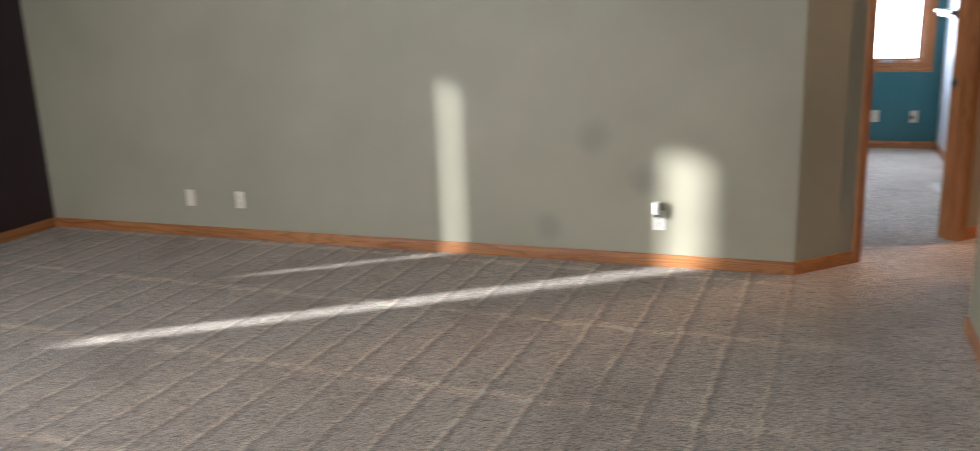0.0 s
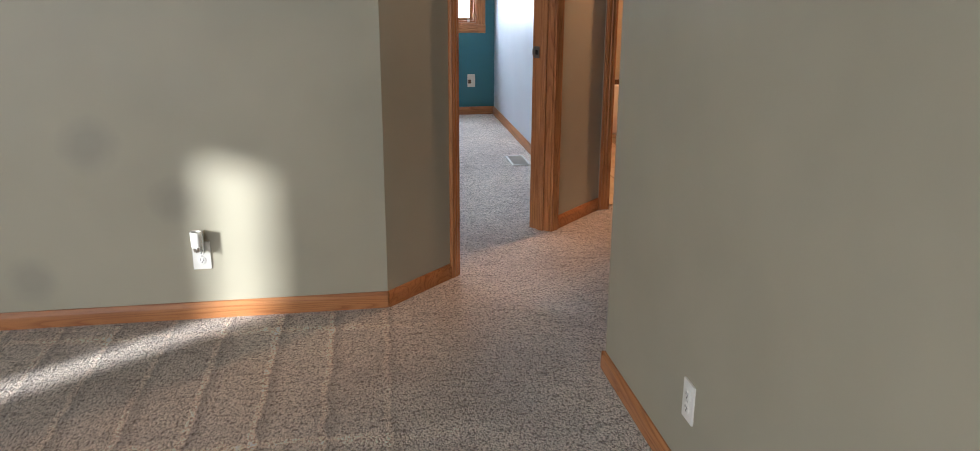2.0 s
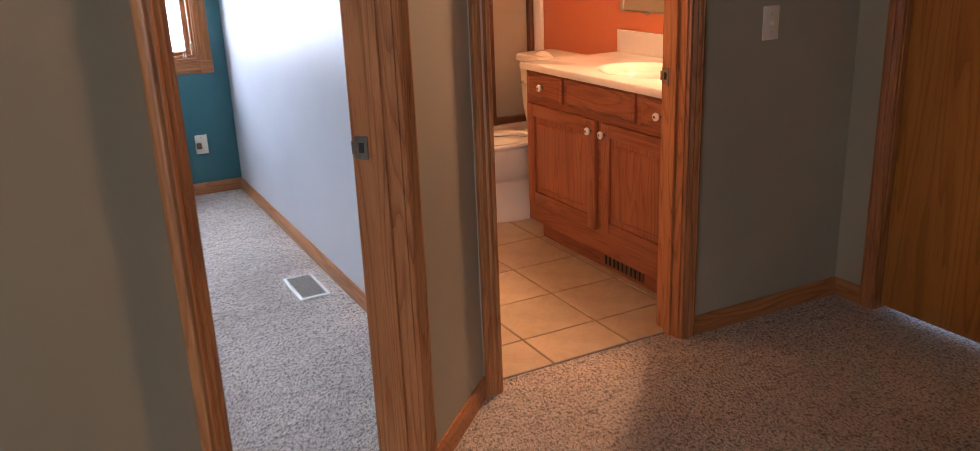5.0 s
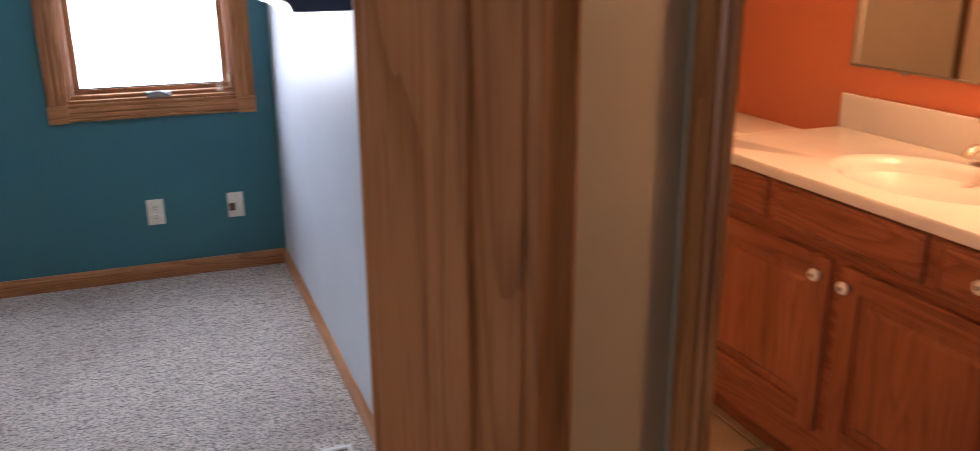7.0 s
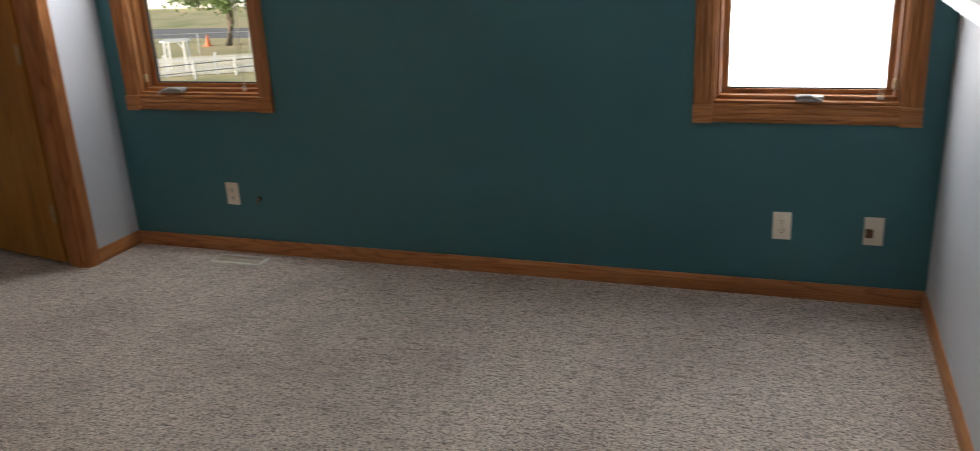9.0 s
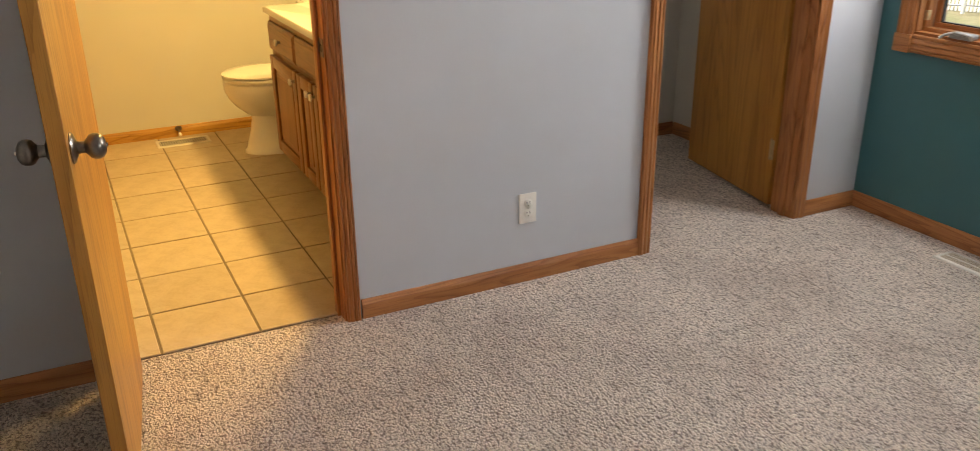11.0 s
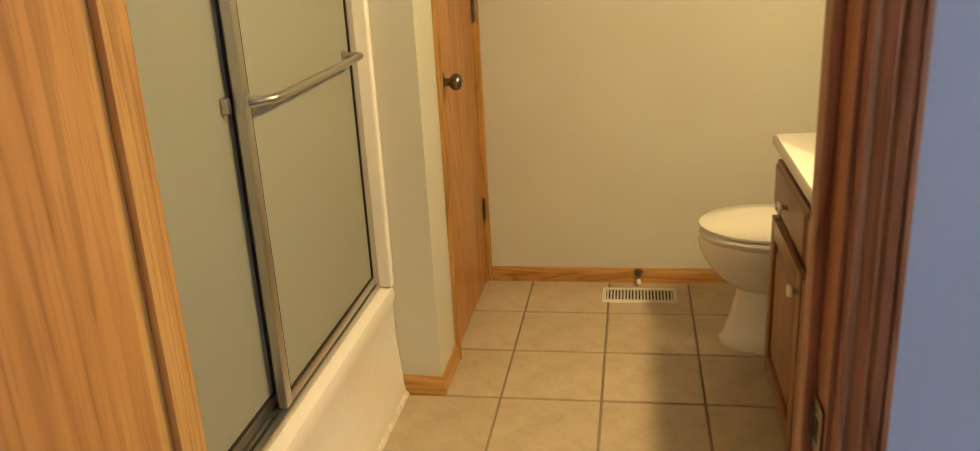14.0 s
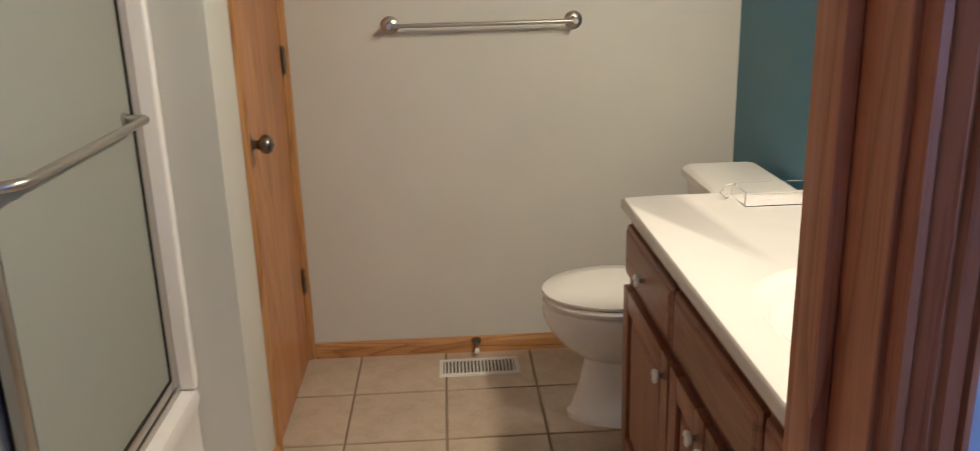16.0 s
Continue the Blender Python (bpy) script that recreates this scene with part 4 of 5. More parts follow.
def vanity(m, W, D, top, drawers, doors, label, grille=None):
    """Face frame at local y 0, its width along local x."""
    root = thing("vanity_cabinet", m, label, "cabinet")
    kick = 0.105
    bm = bmesh.new()
    box(bm, 0, W, 0.02, D, kick, top - 0.12)
    box(bm, 0, 0.016, 0.02, D, top - 0.12, top)
    box(bm, W - 0.016, W, 0.02, D, top - 0.12, top)
    part("carcass", bm, van_z, root, smooth=False)
    bm = bmesh.new()
    box(bm, 0.0, W, 0.075, D - 0.01, 0.0, kick)
    part("toe_kick", bm, van_x, root, smooth=False)
    part("face_frame", rounded(0, W, 0.0, 0.02, kick, top, 0.0015, 1), van_x, root)
    for x0, x1, z0, z1, k in drawers:
        fr = part("drawer_front", stepped_front(x0, x1, z0, z1), van_x, root, smooth=False)
        if k:
            ceramic_knob(fr, (x0 + x1) / 2, -0.018, (z0 + z1) / 2)
    for x0, x1, z0, z1, kx, kz in doors:
        panel_door(root, x0, x1, z0, z1, kx, kz)
    if grille:
        g = rounded(grille[0], grille[1], 0.068, 0.078, 0.018, 0.088, 0.002)
        gr = part("kick_grille", g, bronze, root, "dark toe-kick heat grille")
        for i in range(9):
            bm = bmesh.new()
            xx = grille[0] + 0.02 + i * (grille[1] - grille[0] - 0.04) / 8
            box(bm, xx - 0.003, xx + 0.003, 0.064, 0.069, 0.024, 0.082)
            part("bar", bm, dark, gr, smooth=False)
    return root


def vanity_top(m, x0, x1, y0, y1, zt, sink, splash_sides, label):
    """A moulded top with an oval bowl and a back splash."""
    root = thing("countertop", m, label, "countertop")
    cx, cy, a, b = sink
    angs = sorted([2 * math.pi * i / 56 for i in range(56)] + [math.atan2(y - cy, x - cx) % (2 * math.pi) for x in (x0, x1) for y in (y0, y1)])
    def rect(t, d=0.0):
        c, s = math.cos(t), math.sin(t)
        k = min(((x1 - d - cx) / c if c > 1e-9 else (x0 + d - cx) / c if c < -1e-9 else 1e9), ((y1 - d - cy) / s if s > 1e-9 else (y0 + d - cy) / s if s < -1e-9 else 1e9))
        return cx + k * c, cy + k * s
    def oval(k, z):
        return [Vector((cx + a * k * math.cos(t), cy + b * k * math.sin(t), z)) for t in angs]
    bm = bmesh.new()
    rows = [[Vector((*rect(t, 0.012), zt - 0.032)) for t in angs], [Vector((*rect(t), zt - 0.028)) for t in angs], [Vector((*rect(t), zt - 0.006)) for t in angs], [Vector((*rect(t, 0.005), zt)) for t in angs],
            oval(1.22, zt), oval(1.14, zt + 0.004), oval(1.06, zt + 0.004), oval(1.0, zt - 0.002), oval(0.95, zt - 0.014), oval(0.86, zt - 0.045), oval(0.70, zt - 0.076), oval(0.40, zt - 0.095), oval(0.10, zt - 0.100)]
    loft(bm, rows)
    top = part("top", bm, marble, root)
    part("back_splash", rounded(x0, x1, y1 - 0.020, y1, zt - 0.002, zt + 0.105, 0.005, 3), marble, root)
    bm = bmesh.new()
    lathe(bm, [(0.021, 0), (0.019, 0.004), (0.010, 0.003)], Matrix.Translation((cx, cy, zt - 0.0995)), 18)
    part("drain", bm, chrome, top, "chrome drain")
    return root


# hall bathroom
M_V1 = pose(2.765, 7.630, 0.003, 0, 0, -90)
vanity(M_V1, 1.13, 0.53, 0.822,
       [(0.030, 0.318, 0.700, 0.812, True), (0.358, 0.832, 0.700, 0.812, False), (0.872, 1.120, 0.700, 0.812, True)],
       [(0.030, 0.578, 0.205, 0.672, 0.552, 0.628), (0.622, 1.112, 0.205, 0.672, 0.648, 0.628)],
       "reddish-brown wooden vanity cabinet with white ceramic knobs", (0.52, 0.80))
vanity_top(M_V1, -0.012, 1.134, -0.028, 0.532, 0.852, (0.60, 0.235, 0.235, 0.175), False, "ivory moulded vanity top with an oval bowl")


def faucet(m):
    root = thing("faucet", m, "chrome single-lever bathroom faucet", "faucet")
    bm = bmesh.new()
    loft(bm, [ellipse(0, 0, z, a, b, 24) for z, a, b in ((0, 0.078, 0.027), (0.006, 0.076, 0.026), (0.016, 0.045, 0.025), (0.05, 0.026, 0.024), (0.078, 0.024, 0.023), (0.085, 0.018, 0.018))])
    part("base", bm, chrome, root)
    bm = bmesh.new()
    tube(bm, [(0, 0, 0.045), (0, -0.045, 0.062), (0, -0.085, 0.062), (0, -0.108, 0.052), (0, -0.113, 0.038)], 0.011, 12)
    part("spout", bm, chrome, root)
    bm = bmesh.new()
    tube(bm, [(0, 0.004, 0.080), (0, -0.004, 0.112), (0, -0.035, 0.132), (0, -0.085, 0.130)], 0.0075, 12)
    part("lever", bm, chrome, root)
    return root


faucet(M_V1 @ pose(0.60, 0.462, 0.852))
cab = thing("medicine_cabinet", pose(3.30, 7.625, 1.055, 0, 0, -90), "mirrored medicine cabinet on the orange wall", "cabinet")
part("body", rounded(0.0, 0.92, -0.012, 0.0, 0.0, 0.68, 0.003), bath_grey, cab)
for x0, x1 in ((0.0, 0.03), (0.032, 0.50), (0.503, 0.92)):
    mp = part("mirror_panel", rounded(x0 + 0.001, x1 - 0.001, -0.019, -0.0125, -0.004, 0.684, 0.002, 1), mirror, cab, "bevelled mirror door")
    bm = bmesh.new()
    box(bm, x0 + 0.001, x1 - 0.001, -0.0205, -0.0115, -0.009, -0.004)
    part("lower_rail", bm, nickel, mp)
part("mirror_clip", rounded(0.20, 0.215, -0.024, -0.012, -0.016, -0.006, 0.002), nickel, cab)


def light_bar(m, label):
    root = thing("vanity_light", m, label, "wall lamp", "vanity lights")
    part("back_plate", rounded(-0.38, 0.38, -0.02, 0.0, -0.055, 0.055, 0.006), chrome, root)
    for x in (-0.27, -0.09, 0.09, 0.27):
        bm = bmesh.new()
        lathe(bm, [(0.012, 0.0), (0.028, 0.015), (0.040, 0.045), (0.036, 0.072), (0.020, 0.088), (0.004, 0.092)], Matrix.Translation((x, -0.02, 0)) @ pose(0, 0, 0, 90), 18)
        part("globe", bm, porcelain, root)
    return root


light_bar(pose(-2.95, 7.85, 2.12), "chrome vanity light bar with white globes")
light_bar(pose(3.30, 7.05, 2.12, 0, 0, -90), "chrome vanity light bar with white globes")

# bedroom bathroom, its cabinet a duller brown, without the red of warm light
van_z = wood("brown_cabinet_upright", "z", *VAN_B, rough=0.33)
van_x = wood("brown_cabinet_across", "x", *VAN_B, rough=0.33)
M_V2 = pose(V2_X, 7.288, 0.003)
W2 = V2_W
vanity(M_V2, W2, 0.555, 0.792,
       [(a, b, 0.625, 0.758, k) for a, b, k in V2_DRAWERS],
       [(*d, 0.125, 0.598, kx, 0.552) for d, kx in V2_DOORS],
       "brown wooden vanity cabinet with white ceramic knobs")
vanity_top(M_V2, -0.014, W2, -0.024, 0.558, 0.824, (V2_SINK, 0.235, 0.235, 0.175), False, "ivory moulded vanity top with an oval bowl")
faucet(M_V2 @ pose(V2_SINK, 0.470, 0.824))

# clear plastic holder on the vanity top
cp = thing("plastic_holder", M_V2 @ pose(0.03, 0.245, 0.8255), "empty clear plastic holder lying on the vanity", "holder")
for nm, a in (("base", (0.0, 0.105, 0.0, 0.24, 0.0, 0.002)), ("back_plate", (0.0, 0.002, 0.0, 0.24, 0.002, 0.034)), ("front_plate", (0.103, 0.105, 0.03, 0.24, 0.002, 0.016)), ("end_plate", (0.0, 0.103, 0.0, 0.002, 0.002, 0.036))):
    part(nm, rounded(*a, 0.0008, 1), clear_plastic, cp).visible_shadow = False
bm = bmesh.new()
tube(bm, [(0.03, -0.002, 0.038), (0.03, -0.025, 0.034), (0.03, -0.035, 0.02), (0.03, -0.02, 0.004)], 0.004, 8)
part("hook", bm, clear_plastic, cp)

# ---- bathtub with sliding glass doors ----
TX0, TX1 = -3.634, -2.108
tub = thing("bathtub", pose(TX0, 6.165, 0), "white acrylic bathtub with a curved apron", "bathtub")
TL = TX1 - TX0
bm = bmesh.new()
prof = [(0.0, 0.0), (0.02, 0.004), (0.06, -0.004), (0.20, -0.016), (0.31, -0.016), (0.345, -0.006), (0.368, -0.012), (0.376, -0.026), (0.378, -0.05), (0.378, -0.11), (0.36, -0.13), (0.10, -0.20), (0.0, -0.20)]
prism(bm, prof, pose(0, 0, 0), TL)
part("apron", bm, acrylic, tub)
bm = bmesh.new()
box(bm, 0.0, TL, -0.905, -0.20, 0.0, 0.11)
part("floor_pan", bm, acrylic, tub)
part("back_rim", rounded(0, TL, -0.905, -0.82, 0.11, 0.378, 0.01), acrylic, tub)
part("end_rim", rounded(0, 0.10, -0.82, -0.13, 0.11, 0.378, 0.01), acrylic, tub)
part("end_rim", rounded(TL - 0.08, TL, -0.82, -0.13, 0.11, 0.378, 0.01), acrylic, tub)
bm = bmesh.new()
prism(bm, [(0, 0.0), (0, 0.012), (0.010, 0.006), (0.012, 0)], pose(0.0, 0.002, 0.003), TL)
part("caulk_bead", bm, caulk, tub, "cracked white caulk")
sur = thing("tub_surround", pose(TX0, 6.165, 0), "white acrylic bathtub surround panels", "surround")
part("end_panel", rounded(0.0, 0.014, -0.905, -0.005, 0.379, 1.95, 0.004), acrylic, sur)
part("front_flange", rounded(0.0, 0.030, -0.085, -0.003, 0.379, 1.95, 0.010, 4), acrylic, sur)
part("back_panel", rounded(0.014, TL, -0.905, -0.893, 0.379, 1.95, 0.003), acrylic, sur)

sd = thing("shower_door", pose(TX0, 6.095, 0.379), "frosted sliding shower doors in a nickel frame", "shower door")
part("bottom_track", rounded(0.030, TL, -0.030, 0.030, 0.0, 0.022, 0.003), nickel, sd)
bm = bmesh.new()
box(bm, 0.034, TL, 0.008, 0.014, 0.0225, 0.026)
part("track_seal", bm, rubber, sd, smooth=False)
part("wall_channel", rounded(0.030, 0.052, -0.028, 0.028, 0.022, 1.47, 0.003), nickel, sd)
part("header", rounded(0.030, TL, -0.032, 0.032, 1.47, 1.53, 0.004), nickel, sd)


def glass_panel(x0, x1, y, name):
    pn = part(name, rounded(x0 + 0.02, x1 - 0.02, y - 0.003, y + 0.003, 0.05, 1.45, 0.001, 1), frosted, sd, "frosted pale green glass")
    for a in ((x0, x0 + 0.026, 0.026, 1.465), (x1 - 0.030, x1, 0.026, 1.465)):
        part("stile", rounded(a[0], a[1], y - 0.010, y + 0.010, a[2], a[3], 0.002), nickel, pn, "brushed nickel stile")
    part("rail", rounded(x0 + 0.026, x1 - 0.030, y - 0.009, y + 0.009, 0.026, 0.052, 0.002), nickel, pn)
    part("rail", rounded(x0 + 0.026, x1 - 0.030, y - 0.009, y + 0.009, 1.43, 1.465, 0.002), nickel, pn)
    bm = bmesh.new()
    box(bm, x0 + 0.026, x0 + 0.031, y - 0.008, y + 0.0085, 0.052, 1.43)
    box(bm, x1 - 0.035, x1 - 0.030, y - 0.008, y + 0.0085, 0.052, 1.43)
    box(bm, x0 + 0.031, x1 - 0.035, y - 0.008, y + 0.0085, 0.052, 0.057)
    part("seal", bm, rubber, pn, "black rubber seal", smooth=False)
    return pn


px1 = PANEL_X - TX0
outer = glass_panel(0.052, px1, 0.018, "outer_panel")
inner = glass_panel(px1 - 0.05, TL - 0.02, -0.014, "inner_panel")
bar = part("towel_bar", bmesh.new(), nickel, outer, "brushed nickel towel bar")
bmb = bmesh.new()
b0, b1, bz, by = BAR
tube(bmb, [(b0, 0.024, bz), (b0, by - 0.02, bz), (b0 + 0.006, by - 0.006, bz), (b0 + 0.02, by, bz), ((b0 + b1) / 2, by, bz), (b1 - 0.045, by, bz), (b1 - 0.026, by - 0.004, bz), (b1 - 0.012, by - 0.013, bz), (b1 - 0.004, by - 0.028, bz), (b1, 0.024, bz)], 0.0095, 14)
bmesh.ops.recalc_face_normals(bmb, faces=list(bmb.faces))
for f in bmb.faces:
    f.smooth = True
bmb.to_mesh(bar.data)
bmb.free()
for x in (b0, b1):
    bm = bmesh.new()
    lathe(bm, [(0.015, 0.0), (0.015, 0.006), (0.011, 0.009)], Matrix.Translation((x, 0.021, bz)) @ pose(0, 0, 0, -90), 16)
    part("flange", bm, nickel, bar)
bm = bmesh.new()
box(bm, px1 + 0.010, px1 + 0.025, -0.011, 0.006, 0.700, 0.732)
bevel(bm, 0.004, 2)
part("pull", bm, nickel, inner, "small nickel pull")

# ---- towel bar ----
tb = thing("towel_bar", pose(-4.575, 6.96, 1.212, 0, 0, 90), "brushed nickel towel bar on the wall", "towel bar")
for x in (-0.311, 0.311):
    bm = bmesh.new()
    lathe(bm, [(0.031, 0.0), (0.031, 0.004), (0.026, 0.009), (0.014, 0.013), (0.011, 0.03), (0.012, 0.055), (0.013, 0.066), (0.009, 0.070)], Matrix.Translation((x, 0, 0)) @ pose(0, 0, 0, 90), 24)
    part("post", bm, nickel, tb)
bm = bmesh.new()
tube(bm, [(-0.311, -0.055, 0), (0, -0.055, 0), (0.311, -0.055, 0)], 0.0075, 14)
part("bar", bm, nickel, tb)

# door stop on the bathroom baseboard
ds = thing("door_bumper", pose(-4.562, 6.905, 0.052, 0, 0, 90), "dark spring door stop with a white tip", "door stop")
bm = bmesh.new()
lathe(bm, [(0.019, 0.0), (0.018, 0.006), (0.009, 0.012), (0.006, 0.012), (0.006, 0.045)], pose(0, 0, 0, 118), 14)
part("spring", bm, pewter, ds)
bm = bmesh.new()
lathe(bm, [(0.007, 0.043), (0.009, 0.047), (0.009, 0.060), (0.006, 0.063)], pose(0, 0, 0, 118), 14)
part("tip", bm, white_plastic, ds, "white rubber tip")

# ---- tub and shower of the hall bathroom ----
t1 = thing("bathtub", pose(1.887, 8.40, 0), "white bathtub behind a framed shower door", "bathtub")
part("apron", rounded(0.0, 1.41, 0.0, 0.10, 0.0, 0.40, 0.02, 3), acrylic, t1)
part("floor_pan", rounded(0.0, 1.41, 0.10, 0.895, 0.0, 0.12, 0.01), acrylic, t1)
s1 = thing("shower_door", pose(1.887, 8.44, 0.40), "amber-lit frosted shower door with bronze frame", "shower door")
part("bottom_track", rounded(0.0, 1.38, -0.025, 0.025, 0.0, 0.035, 0.003), bronze, s1)
part("pane", rounded(0.03, 1.10, -0.003, 0.003, 0.035, 1.45, 0.001, 1), amber_glass, s1)
part("stile", rounded(1.10, 1.135, -0.018, 0.010, 0.035, 1.45, 0.003), bronze, s1)
part("pane", rounded(1.10, 1.36, 0.012, 0.018, 0.035, 1.45, 0.001, 1), amber_glass, s1)
part("wall_channel", rounded(1.36, 1.385, -0.022, 0.022, 0.035, 1.45, 0.003), bronze, s1)
part("wall_channel", rounded(0.0, 0.022, -0.022, 0.022, 0.035, 1.45, 0.003), bronze, s1)
part("header", rounded(0.0, 1.385, -0.028, 0.028, 1.45, 1.50, 0.004), bronze, s1)
part("pull", rounded(1.112, 1.124, -0.032, -0.018, 0.66, 0.69, 0.003), pewter, s1)
e1 = thing("tub_surround", pose(3.30, 8.352, 0), "white end panel of the bathtub surround", "surround")
part("end_panel", rounded(-0.022, -0.001, 0.0, 0.94, 0.0, 1.95, 0.006), acrylic, e1)

# ---- unseen living room windows, added around the fill lamps; opaque blinds stop sun ----
for number, m, w, h in ((3, pose(-1.4, -3.05, 0.5, 0, 0, 180), 2.4, 1.65), (4, pose(-4.56, -1.5, 0.5, 0, 0, 90), 2.4, 1.60)):
    w3 = thing("window_%d" % number, m, "added wide living room window, blind shut against the sun", "window", kind="structure")
    for a in ((0.0, w, 0.03, 0.09, 0.0, 0.05), (0.0, w, 0.03, 0.09, h - 0.05, h), (0.0, 0.05, 0.03, 0.09, 0.05, h - 0.05), (w - 0.05, w, 0.03, 0.09, 0.05, h - 0.05)):
        part("window_frame", rounded(*a, 0.003, 1), vinyl, w3)
    part("blind", rounded(0.05, w - 0.05, 0.066, 0.072, 0.05, h - 0.05, 0.001, 1), vinyl, w3)

# ---- outdoors ----
GZ = -4.5
bm = bmesh.new()
box(bm, -4.65, 3.5, -3.1, 9.62, GZ, -0.16)
structure('wall_lower_storey', bm, vinyl, 'plain white lower storey wall', 'wall')
bm = bmesh.new()
bmesh.ops.create_grid(bm, x_segments=2, y_segments=2, size=600)
bm.transform(Matrix.Translation((0, 0, GZ)))
tagged(new("ground", mesh_of(bm, "ground", lawn)), "dry tan and green lawn", "lawn", kind="structure")
bm = bmesh.new()
box(bm, -300, 300, 55.5, 61.5, GZ - 0.1, GZ + 0.02)
structure("road", bm, asphalt, "pale grey asphalt street", "road")
# pale concrete, added to keep the second window's view white
bm = bmesh.new()
box(bm, -3.0, 22, 14.0, 33.9, GZ - 0.1, GZ + 0.025)
structure("pavement", bm, concrete, "added pale concrete that whitens the window's view", "driveway")


def house(m, w, d, h, label):
    root = thing("house", m, label, "house", "neighbour houses")
    bm = bmesh.new()
    box(bm, -w / 2, w / 2, 0, d, 0, h)
    part("wall", bm, vinyl, root, "white horizontal siding", smooth=False)
    for i in range(int(h / 0.2)):
        bm = bmesh.new()
        prism(bm, [(0, 0), (0, 0.02), (0.19, 0.004), (0.19, 0)], pose(-w / 2, 0, i * 0.2) @ Matrix.Diagonal((1, -1, 1, 1)), w)
        part("siding_board", bm, vinyl, root, smooth=False)
    bm = bmesh.new()
    loft(bm, [[Vector((x, -0.4, h)), Vector((x, d + 0.4, h)), Vector((x, d / 2, h + d * 0.3))] for x in (-w / 2 - 0.3, w / 2 + 0.3)])
    part("roof", bm, roof_mat, root, smooth=False)
    for x in (-w * 0.3, w * 0.05, w * 0.3):
        wn2 = part("window", rounded(x - 0.6, x + 0.6, -0.05, -0.01, 1.0, 2.2, 0.01), vinyl, root)
        bm = bmesh.new()
        box(bm, x - 0.5, x + 0.5, -0.056, -0.05, 1.1, 2.1)
        part("pane", bm, dark, wn2, "dark window pane")
    return root


# the first house is added, its sunlit wall to whiten the second window's view
house(pose(9.0, 34.0, GZ), 26.0, 10.0, 9.0, "added white-sided house that whitens the window's view")
house(pose(-56.0, 80.0, GZ), 12.0, 8.0, 3.0, "white-sided bungalow far across the street")


def picket_fence(m, length, label):
    root = thing("picket_fence", m, label, "fence", "picket fences")
    for z in (0.25, 0.72):
        bm = bmesh.new()
        box(bm, 0, length, 0.0, 0.035, z, z + 0.07)
        part("rail", bm, vinyl, root, smooth=False)
    me = None
    n = int(length / 0.15)
    for i in range(n):
        if me is None:
            bm = bmesh.new()
            pts = [(-0.04, 0.05), (0.04, 0.05), (0.04, 0.88), (0.0, 0.95), (-0.04, 0.88)]
            loft(bm, [[Vector((x, y, z)) for x, z in pts] for y in (-0.022, -0.002)])
            me = mesh_of(bm, "picket", vinyl)
        ob = new("picket", me)
        ob.parent = root
        ob.location = (0.06 + i * 0.15, 0, 0)
    for i in range(int(length / 2.4) + 1):
        bm = bmesh.new()
        box(bm, -0.05, 0.05, 0.03, 0.13, 0, 1.05, pose(min(length, i * 2.4), 0, 0))
        part("post", bm, vinyl, root, smooth=False)
    return root


FX, FY = FENCE
picket_fence(pose(FX, FY, GZ, 0, 0, 23.6), 24.0, "white wooden picket fence on the lawn")
rf = thing("rail_fence", pose(-28.2, 37.3, GZ, 0, 0, 43), "white posts with thin dark rails on the lawn", "fence")
for i in range(9):
    part("post", rounded(i * 1.9 - 0.06, i * 1.9 + 0.06, -0.06, 0.06, 0.0, 0.85, 0.02, 1), vinyl, rf)
for z in (0.35, 0.72):
    bm = bmesh.new()
    tube(bm, [(0, 0, z), (15.2, 0, z)], 0.025, 6)
    part("rail", bm, steel_grey, rf)
ar = thing("garden_arbor", pose(*ARBOR, GZ, 0, 0, 14) @ Matrix.Diagonal((0.68, 0.8, 0.68, 1)), "white wooden garden arbor by the fence", "arbor")
for x in (-0.75, 0.75):
    for y in (0.0, 0.6):
        bm = bmesh.new()
        box(bm, x - 0.06, x + 0.06, y - 0.06, y + 0.06, 0, 2.05)
        part("post", bm, vinyl, ar, smooth=False)
    bm = bmesh.new()
    box(bm, -0.03, 0.03, -0.02, 0.02, 0, 0.5, pose(x * 0.93, 0, 1.62, 0, -45 if x > 0 else 45, 0))
    part("brace", bm, vinyl, ar, smooth=False)
for y in (-0.05, 0.55):
    part("beam", rounded(-1.05, 1.05, y, y + 0.10, 2.05, 2.20, 0.02), vinyl, ar)
for i in range(7):
    bm = bmesh.new()
    box(bm, -0.9 + i * 0.3 - 0.02, -0.9 + i * 0.3 + 0.02, -0.25, 0.85, 2.20, 2.26)
    part("slat", bm, vinyl, ar, smooth=False)

CY = CHAIN_Y
cf = thing("chain_link_fence", pose(-60, CY, GZ, 0, 0, 14.9), "grey chain-link fence along the street", "fence")
for i in range(27):
    bm = bmesh.new()
    lathe(bm, [(0.03, 0), (0.03, 1.25), (0.01, 1.28)], pose(i * 3.0, 0, 0), 8)
    part("post", bm, steel_grey, cf)
bm = bmesh.new()
tube(bm, [(0, 0, 1.22), (78, 0, 1.22)], 0.022, 8)
part("top_rail", bm, steel_grey, cf)
bm = bmesh.new()
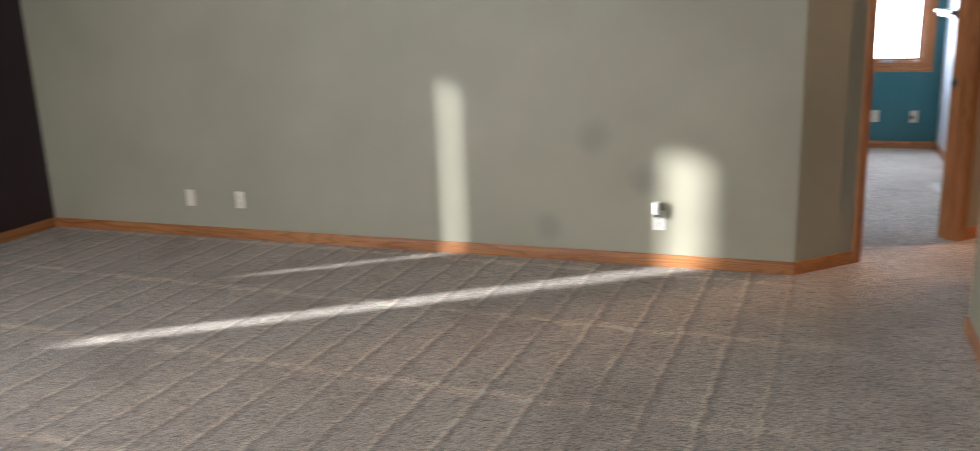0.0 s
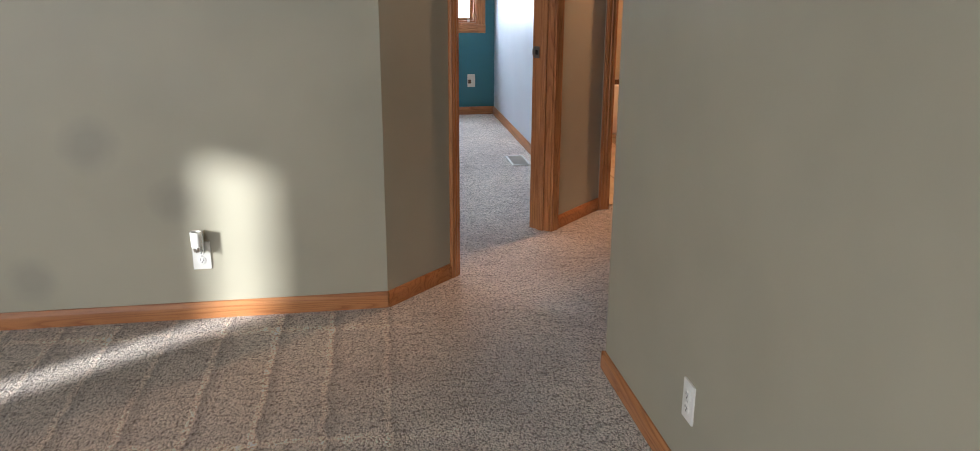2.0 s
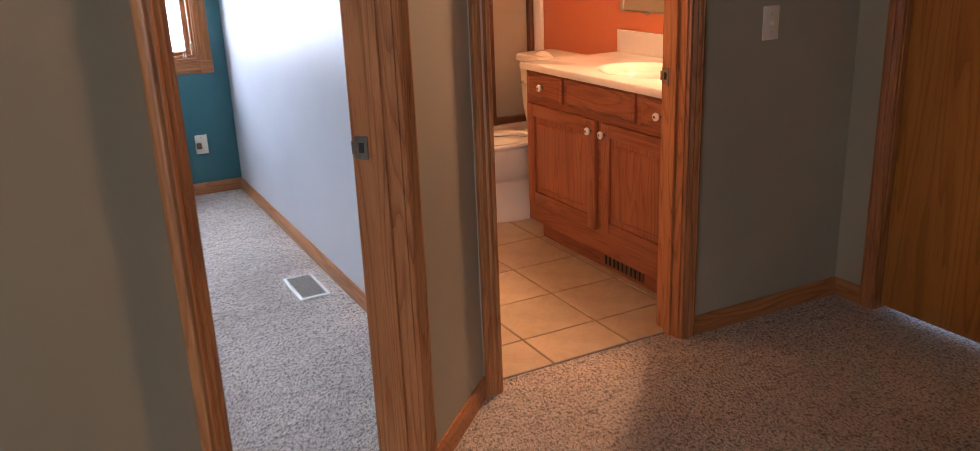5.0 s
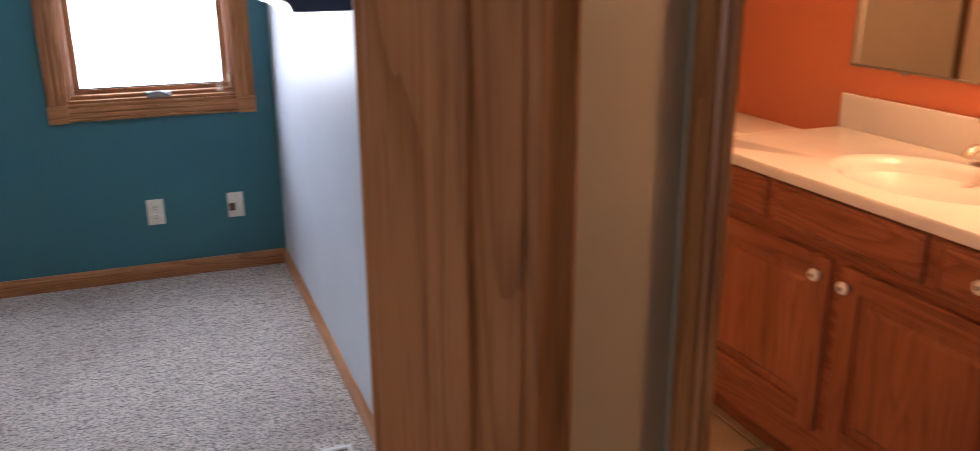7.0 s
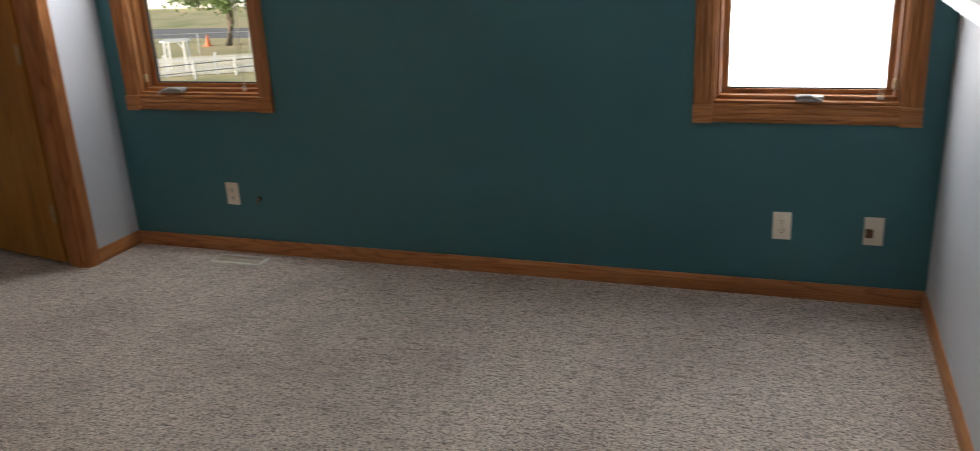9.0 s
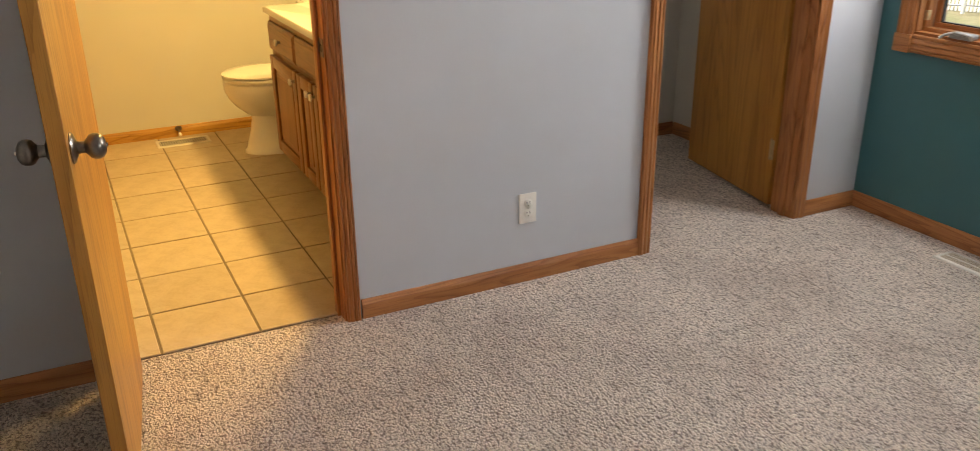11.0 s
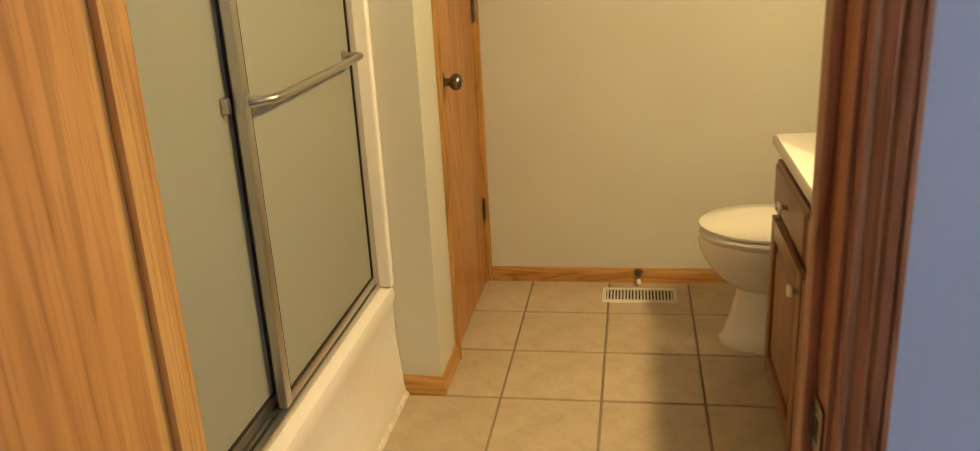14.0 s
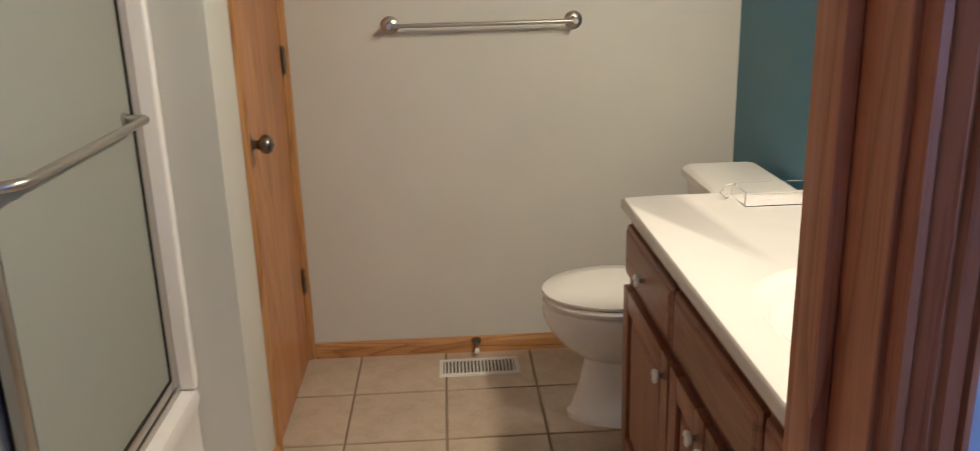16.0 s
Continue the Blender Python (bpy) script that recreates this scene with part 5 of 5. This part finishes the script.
for i in range(0, 160):
    for s in (-1, 1):
        x = i * 0.3
        tube(bm, [(x + 15, 0.0, 0.02), (x + 15 + s * 1.2, 0.0, 1.2)], 0.003, 3)
tagged(part("wire_mesh", bm, steel_grey, cf, smooth=False), kind="stuff")

cn = thing("traffic_cone", pose(*CONE, GZ), "orange traffic cone on dry grass", "cone")
bm = bmesh.new()
lathe(bm, [(0.20, 0.03), (0.17, 0.05), (0.035, 0.70), (0.02, 0.71)], Matrix(), 18)
part("cone", bm, cone_orange, cn)
part("base", rounded(-0.24, 0.24, -0.24, 0.24, 0, 0.035, 0.01), cone_orange, cn)


def tree(m, height, spread, seed, label):
    """A tapered trunk, limbs, and a crown of many small leaf sprays."""
    rnd = random.Random(seed)
    root = thing("tree", m, label, "tree", "yard trees")
    bm = bmesh.new()
    tube(bm, [(0, 0, -0.1), (0.01, 0.01, height * 0.12), (-0.02, 0.03, height * 0.35), (0.02, 0.02, height * 0.6), (0.0, 0.03, height * 0.9)], 0.01, 10)
    for v in bm.verts:
        k = max(0.0, 1 - v.co.z / (height * 0.95))
        ax = Vector((0, 0.02, v.co.z))
        v.co = ax + (v.co - ax) * (1 + 22 * k ** 0.8)
    tips = []
    for i in range(44):
        z = height * (0.17 + 0.70 * rnd.random())
        a = rnd.random() * 2 * math.pi
        r = spread * (0.55 + 0.5 * rnd.random()) * (1 - 0.6 * max(0, (z / height - 0.45)))
        end = Vector((r * math.cos(a), r * math.sin(a), z + r * 0.28))
        tube(bm, [(0, 0, z - 0.3), tuple(end * 0.5 + Vector((0, 0, z * 0.5 - 0.1))), tuple(end)], 0.028, 5)
        tips.append((Vector((0, 0, z)), end))
    part("trunk", bm, bark, root)
    verts, faces = [], []
    for i in range(24000):
        a, b = rnd.choice(tips)
        p = a.lerp(b, 0.35 + 0.7 * rnd.random()) + Vector((rnd.gauss(0, 0.42), rnd.gauss(0, 0.42), rnd.gauss(0, 0.34)))
        s = 0.10 + 0.12 * rnd.random()
        u = Vector((rnd.gauss(0, 1), rnd.gauss(0, 1), rnd.gauss(0, 1))).normalized()
        w = u.cross(Vector((rnd.gauss(0, 1), rnd.gauss(0, 1), rnd.gauss(0, 1)))).normalized()
        k = len(verts)
        verts += [p - u * s, p + w * s * 0.45, p + u * s, p - w * s * 0.45]
        faces.append((k, k + 1, k + 2, k + 3))
    me = bpy.data.meshes.new("crown")
    me.from_pydata([tuple(v) for v in verts], [], faces)
    me.materials.append(leaf)
    ob = new("crown", me)
    ob.parent = root
    tagged(ob, "loose light green leaves", kind="stuff")
    return root


tree(pose(*TREE, GZ), 12.0, 5.6, 3, "leafy green tree behind the wire fence")
tree(pose(TREE[0] - 9.0, TREE[1] + 24, GZ), 9.0, 4.0, 8, "distant leafy green tree")
tree(pose(TREE[0] + 5.0, TREE[1] + 27, GZ), 9.0, 4.2, 9, "distant leafy green tree")


# ---- tiles, piece by piece ----
def tile_mesh(w, d, name):
    bm = bmesh.new()
    rows = []
    for k, z in ((0.0, 0.0), (0.0, 0.0045), (0.0022, 0.006)):
        rows.append([Vector((x, y, z)) for x, y in ((k, k), (w - k, k), (w - k, d - k), (k, d - k))])
    loft(bm, rows)
    return mesh_of(bm, name, tile_mat)


def tiled_floor(number, x0, x1, y0, y1, gx, gy, px, py, label):
    """A grout bed and its tiles; gx, gy: one joint crossing; px, py: the pitch."""
    bm = bmesh.new()
    box(bm, x0, x1, y0, y1, -0.02, -0.0015)
    bed = structure("floor_%d" % number, bm, grout, label, "tile floor")
    shared = {}
    rnd = random.Random(number)
    j = 0.0042
    i0, i1 = math.floor((x0 - gx) / px), math.ceil((x1 - gx) / px)
    k0, k1 = math.floor((y0 - gy) / py), math.ceil((y1 - gy) / py)
    for i in range(i0, i1):
        for k in range(k0, k1):
            a, b = max(x0, gx + i * px + j), min(x1, gx + (i + 1) * px - j)
            c, d = max(y0, gy + k * py + j), min(y1, gy + (k + 1) * py - j)
            if b - a < 0.012 or d - c < 0.012:
                continue
            key = (round(b - a, 3), round(d - c, 3))
            if key not in shared:
                shared[key] = tile_mesh(b - a, d - c, "tile")
            ob = new("tile", shared[key])
            ob.parent = bed
            ob.location = (a, c, -0.0030 + rnd.uniform(-0.0004, 0.0006))


tiled_floor(2, -4.575, -2.045, 6.15, 7.85, -4.265, 6.474, 0.3215, 0.3145, "beige ceramic bathroom floor tiles")
tiled_floor(3, 1.885, 3.30, 6.455, 8.42, 2.488, 6.987, 0.318, 0.318, "beige ceramic hall bathroom floor tiles")
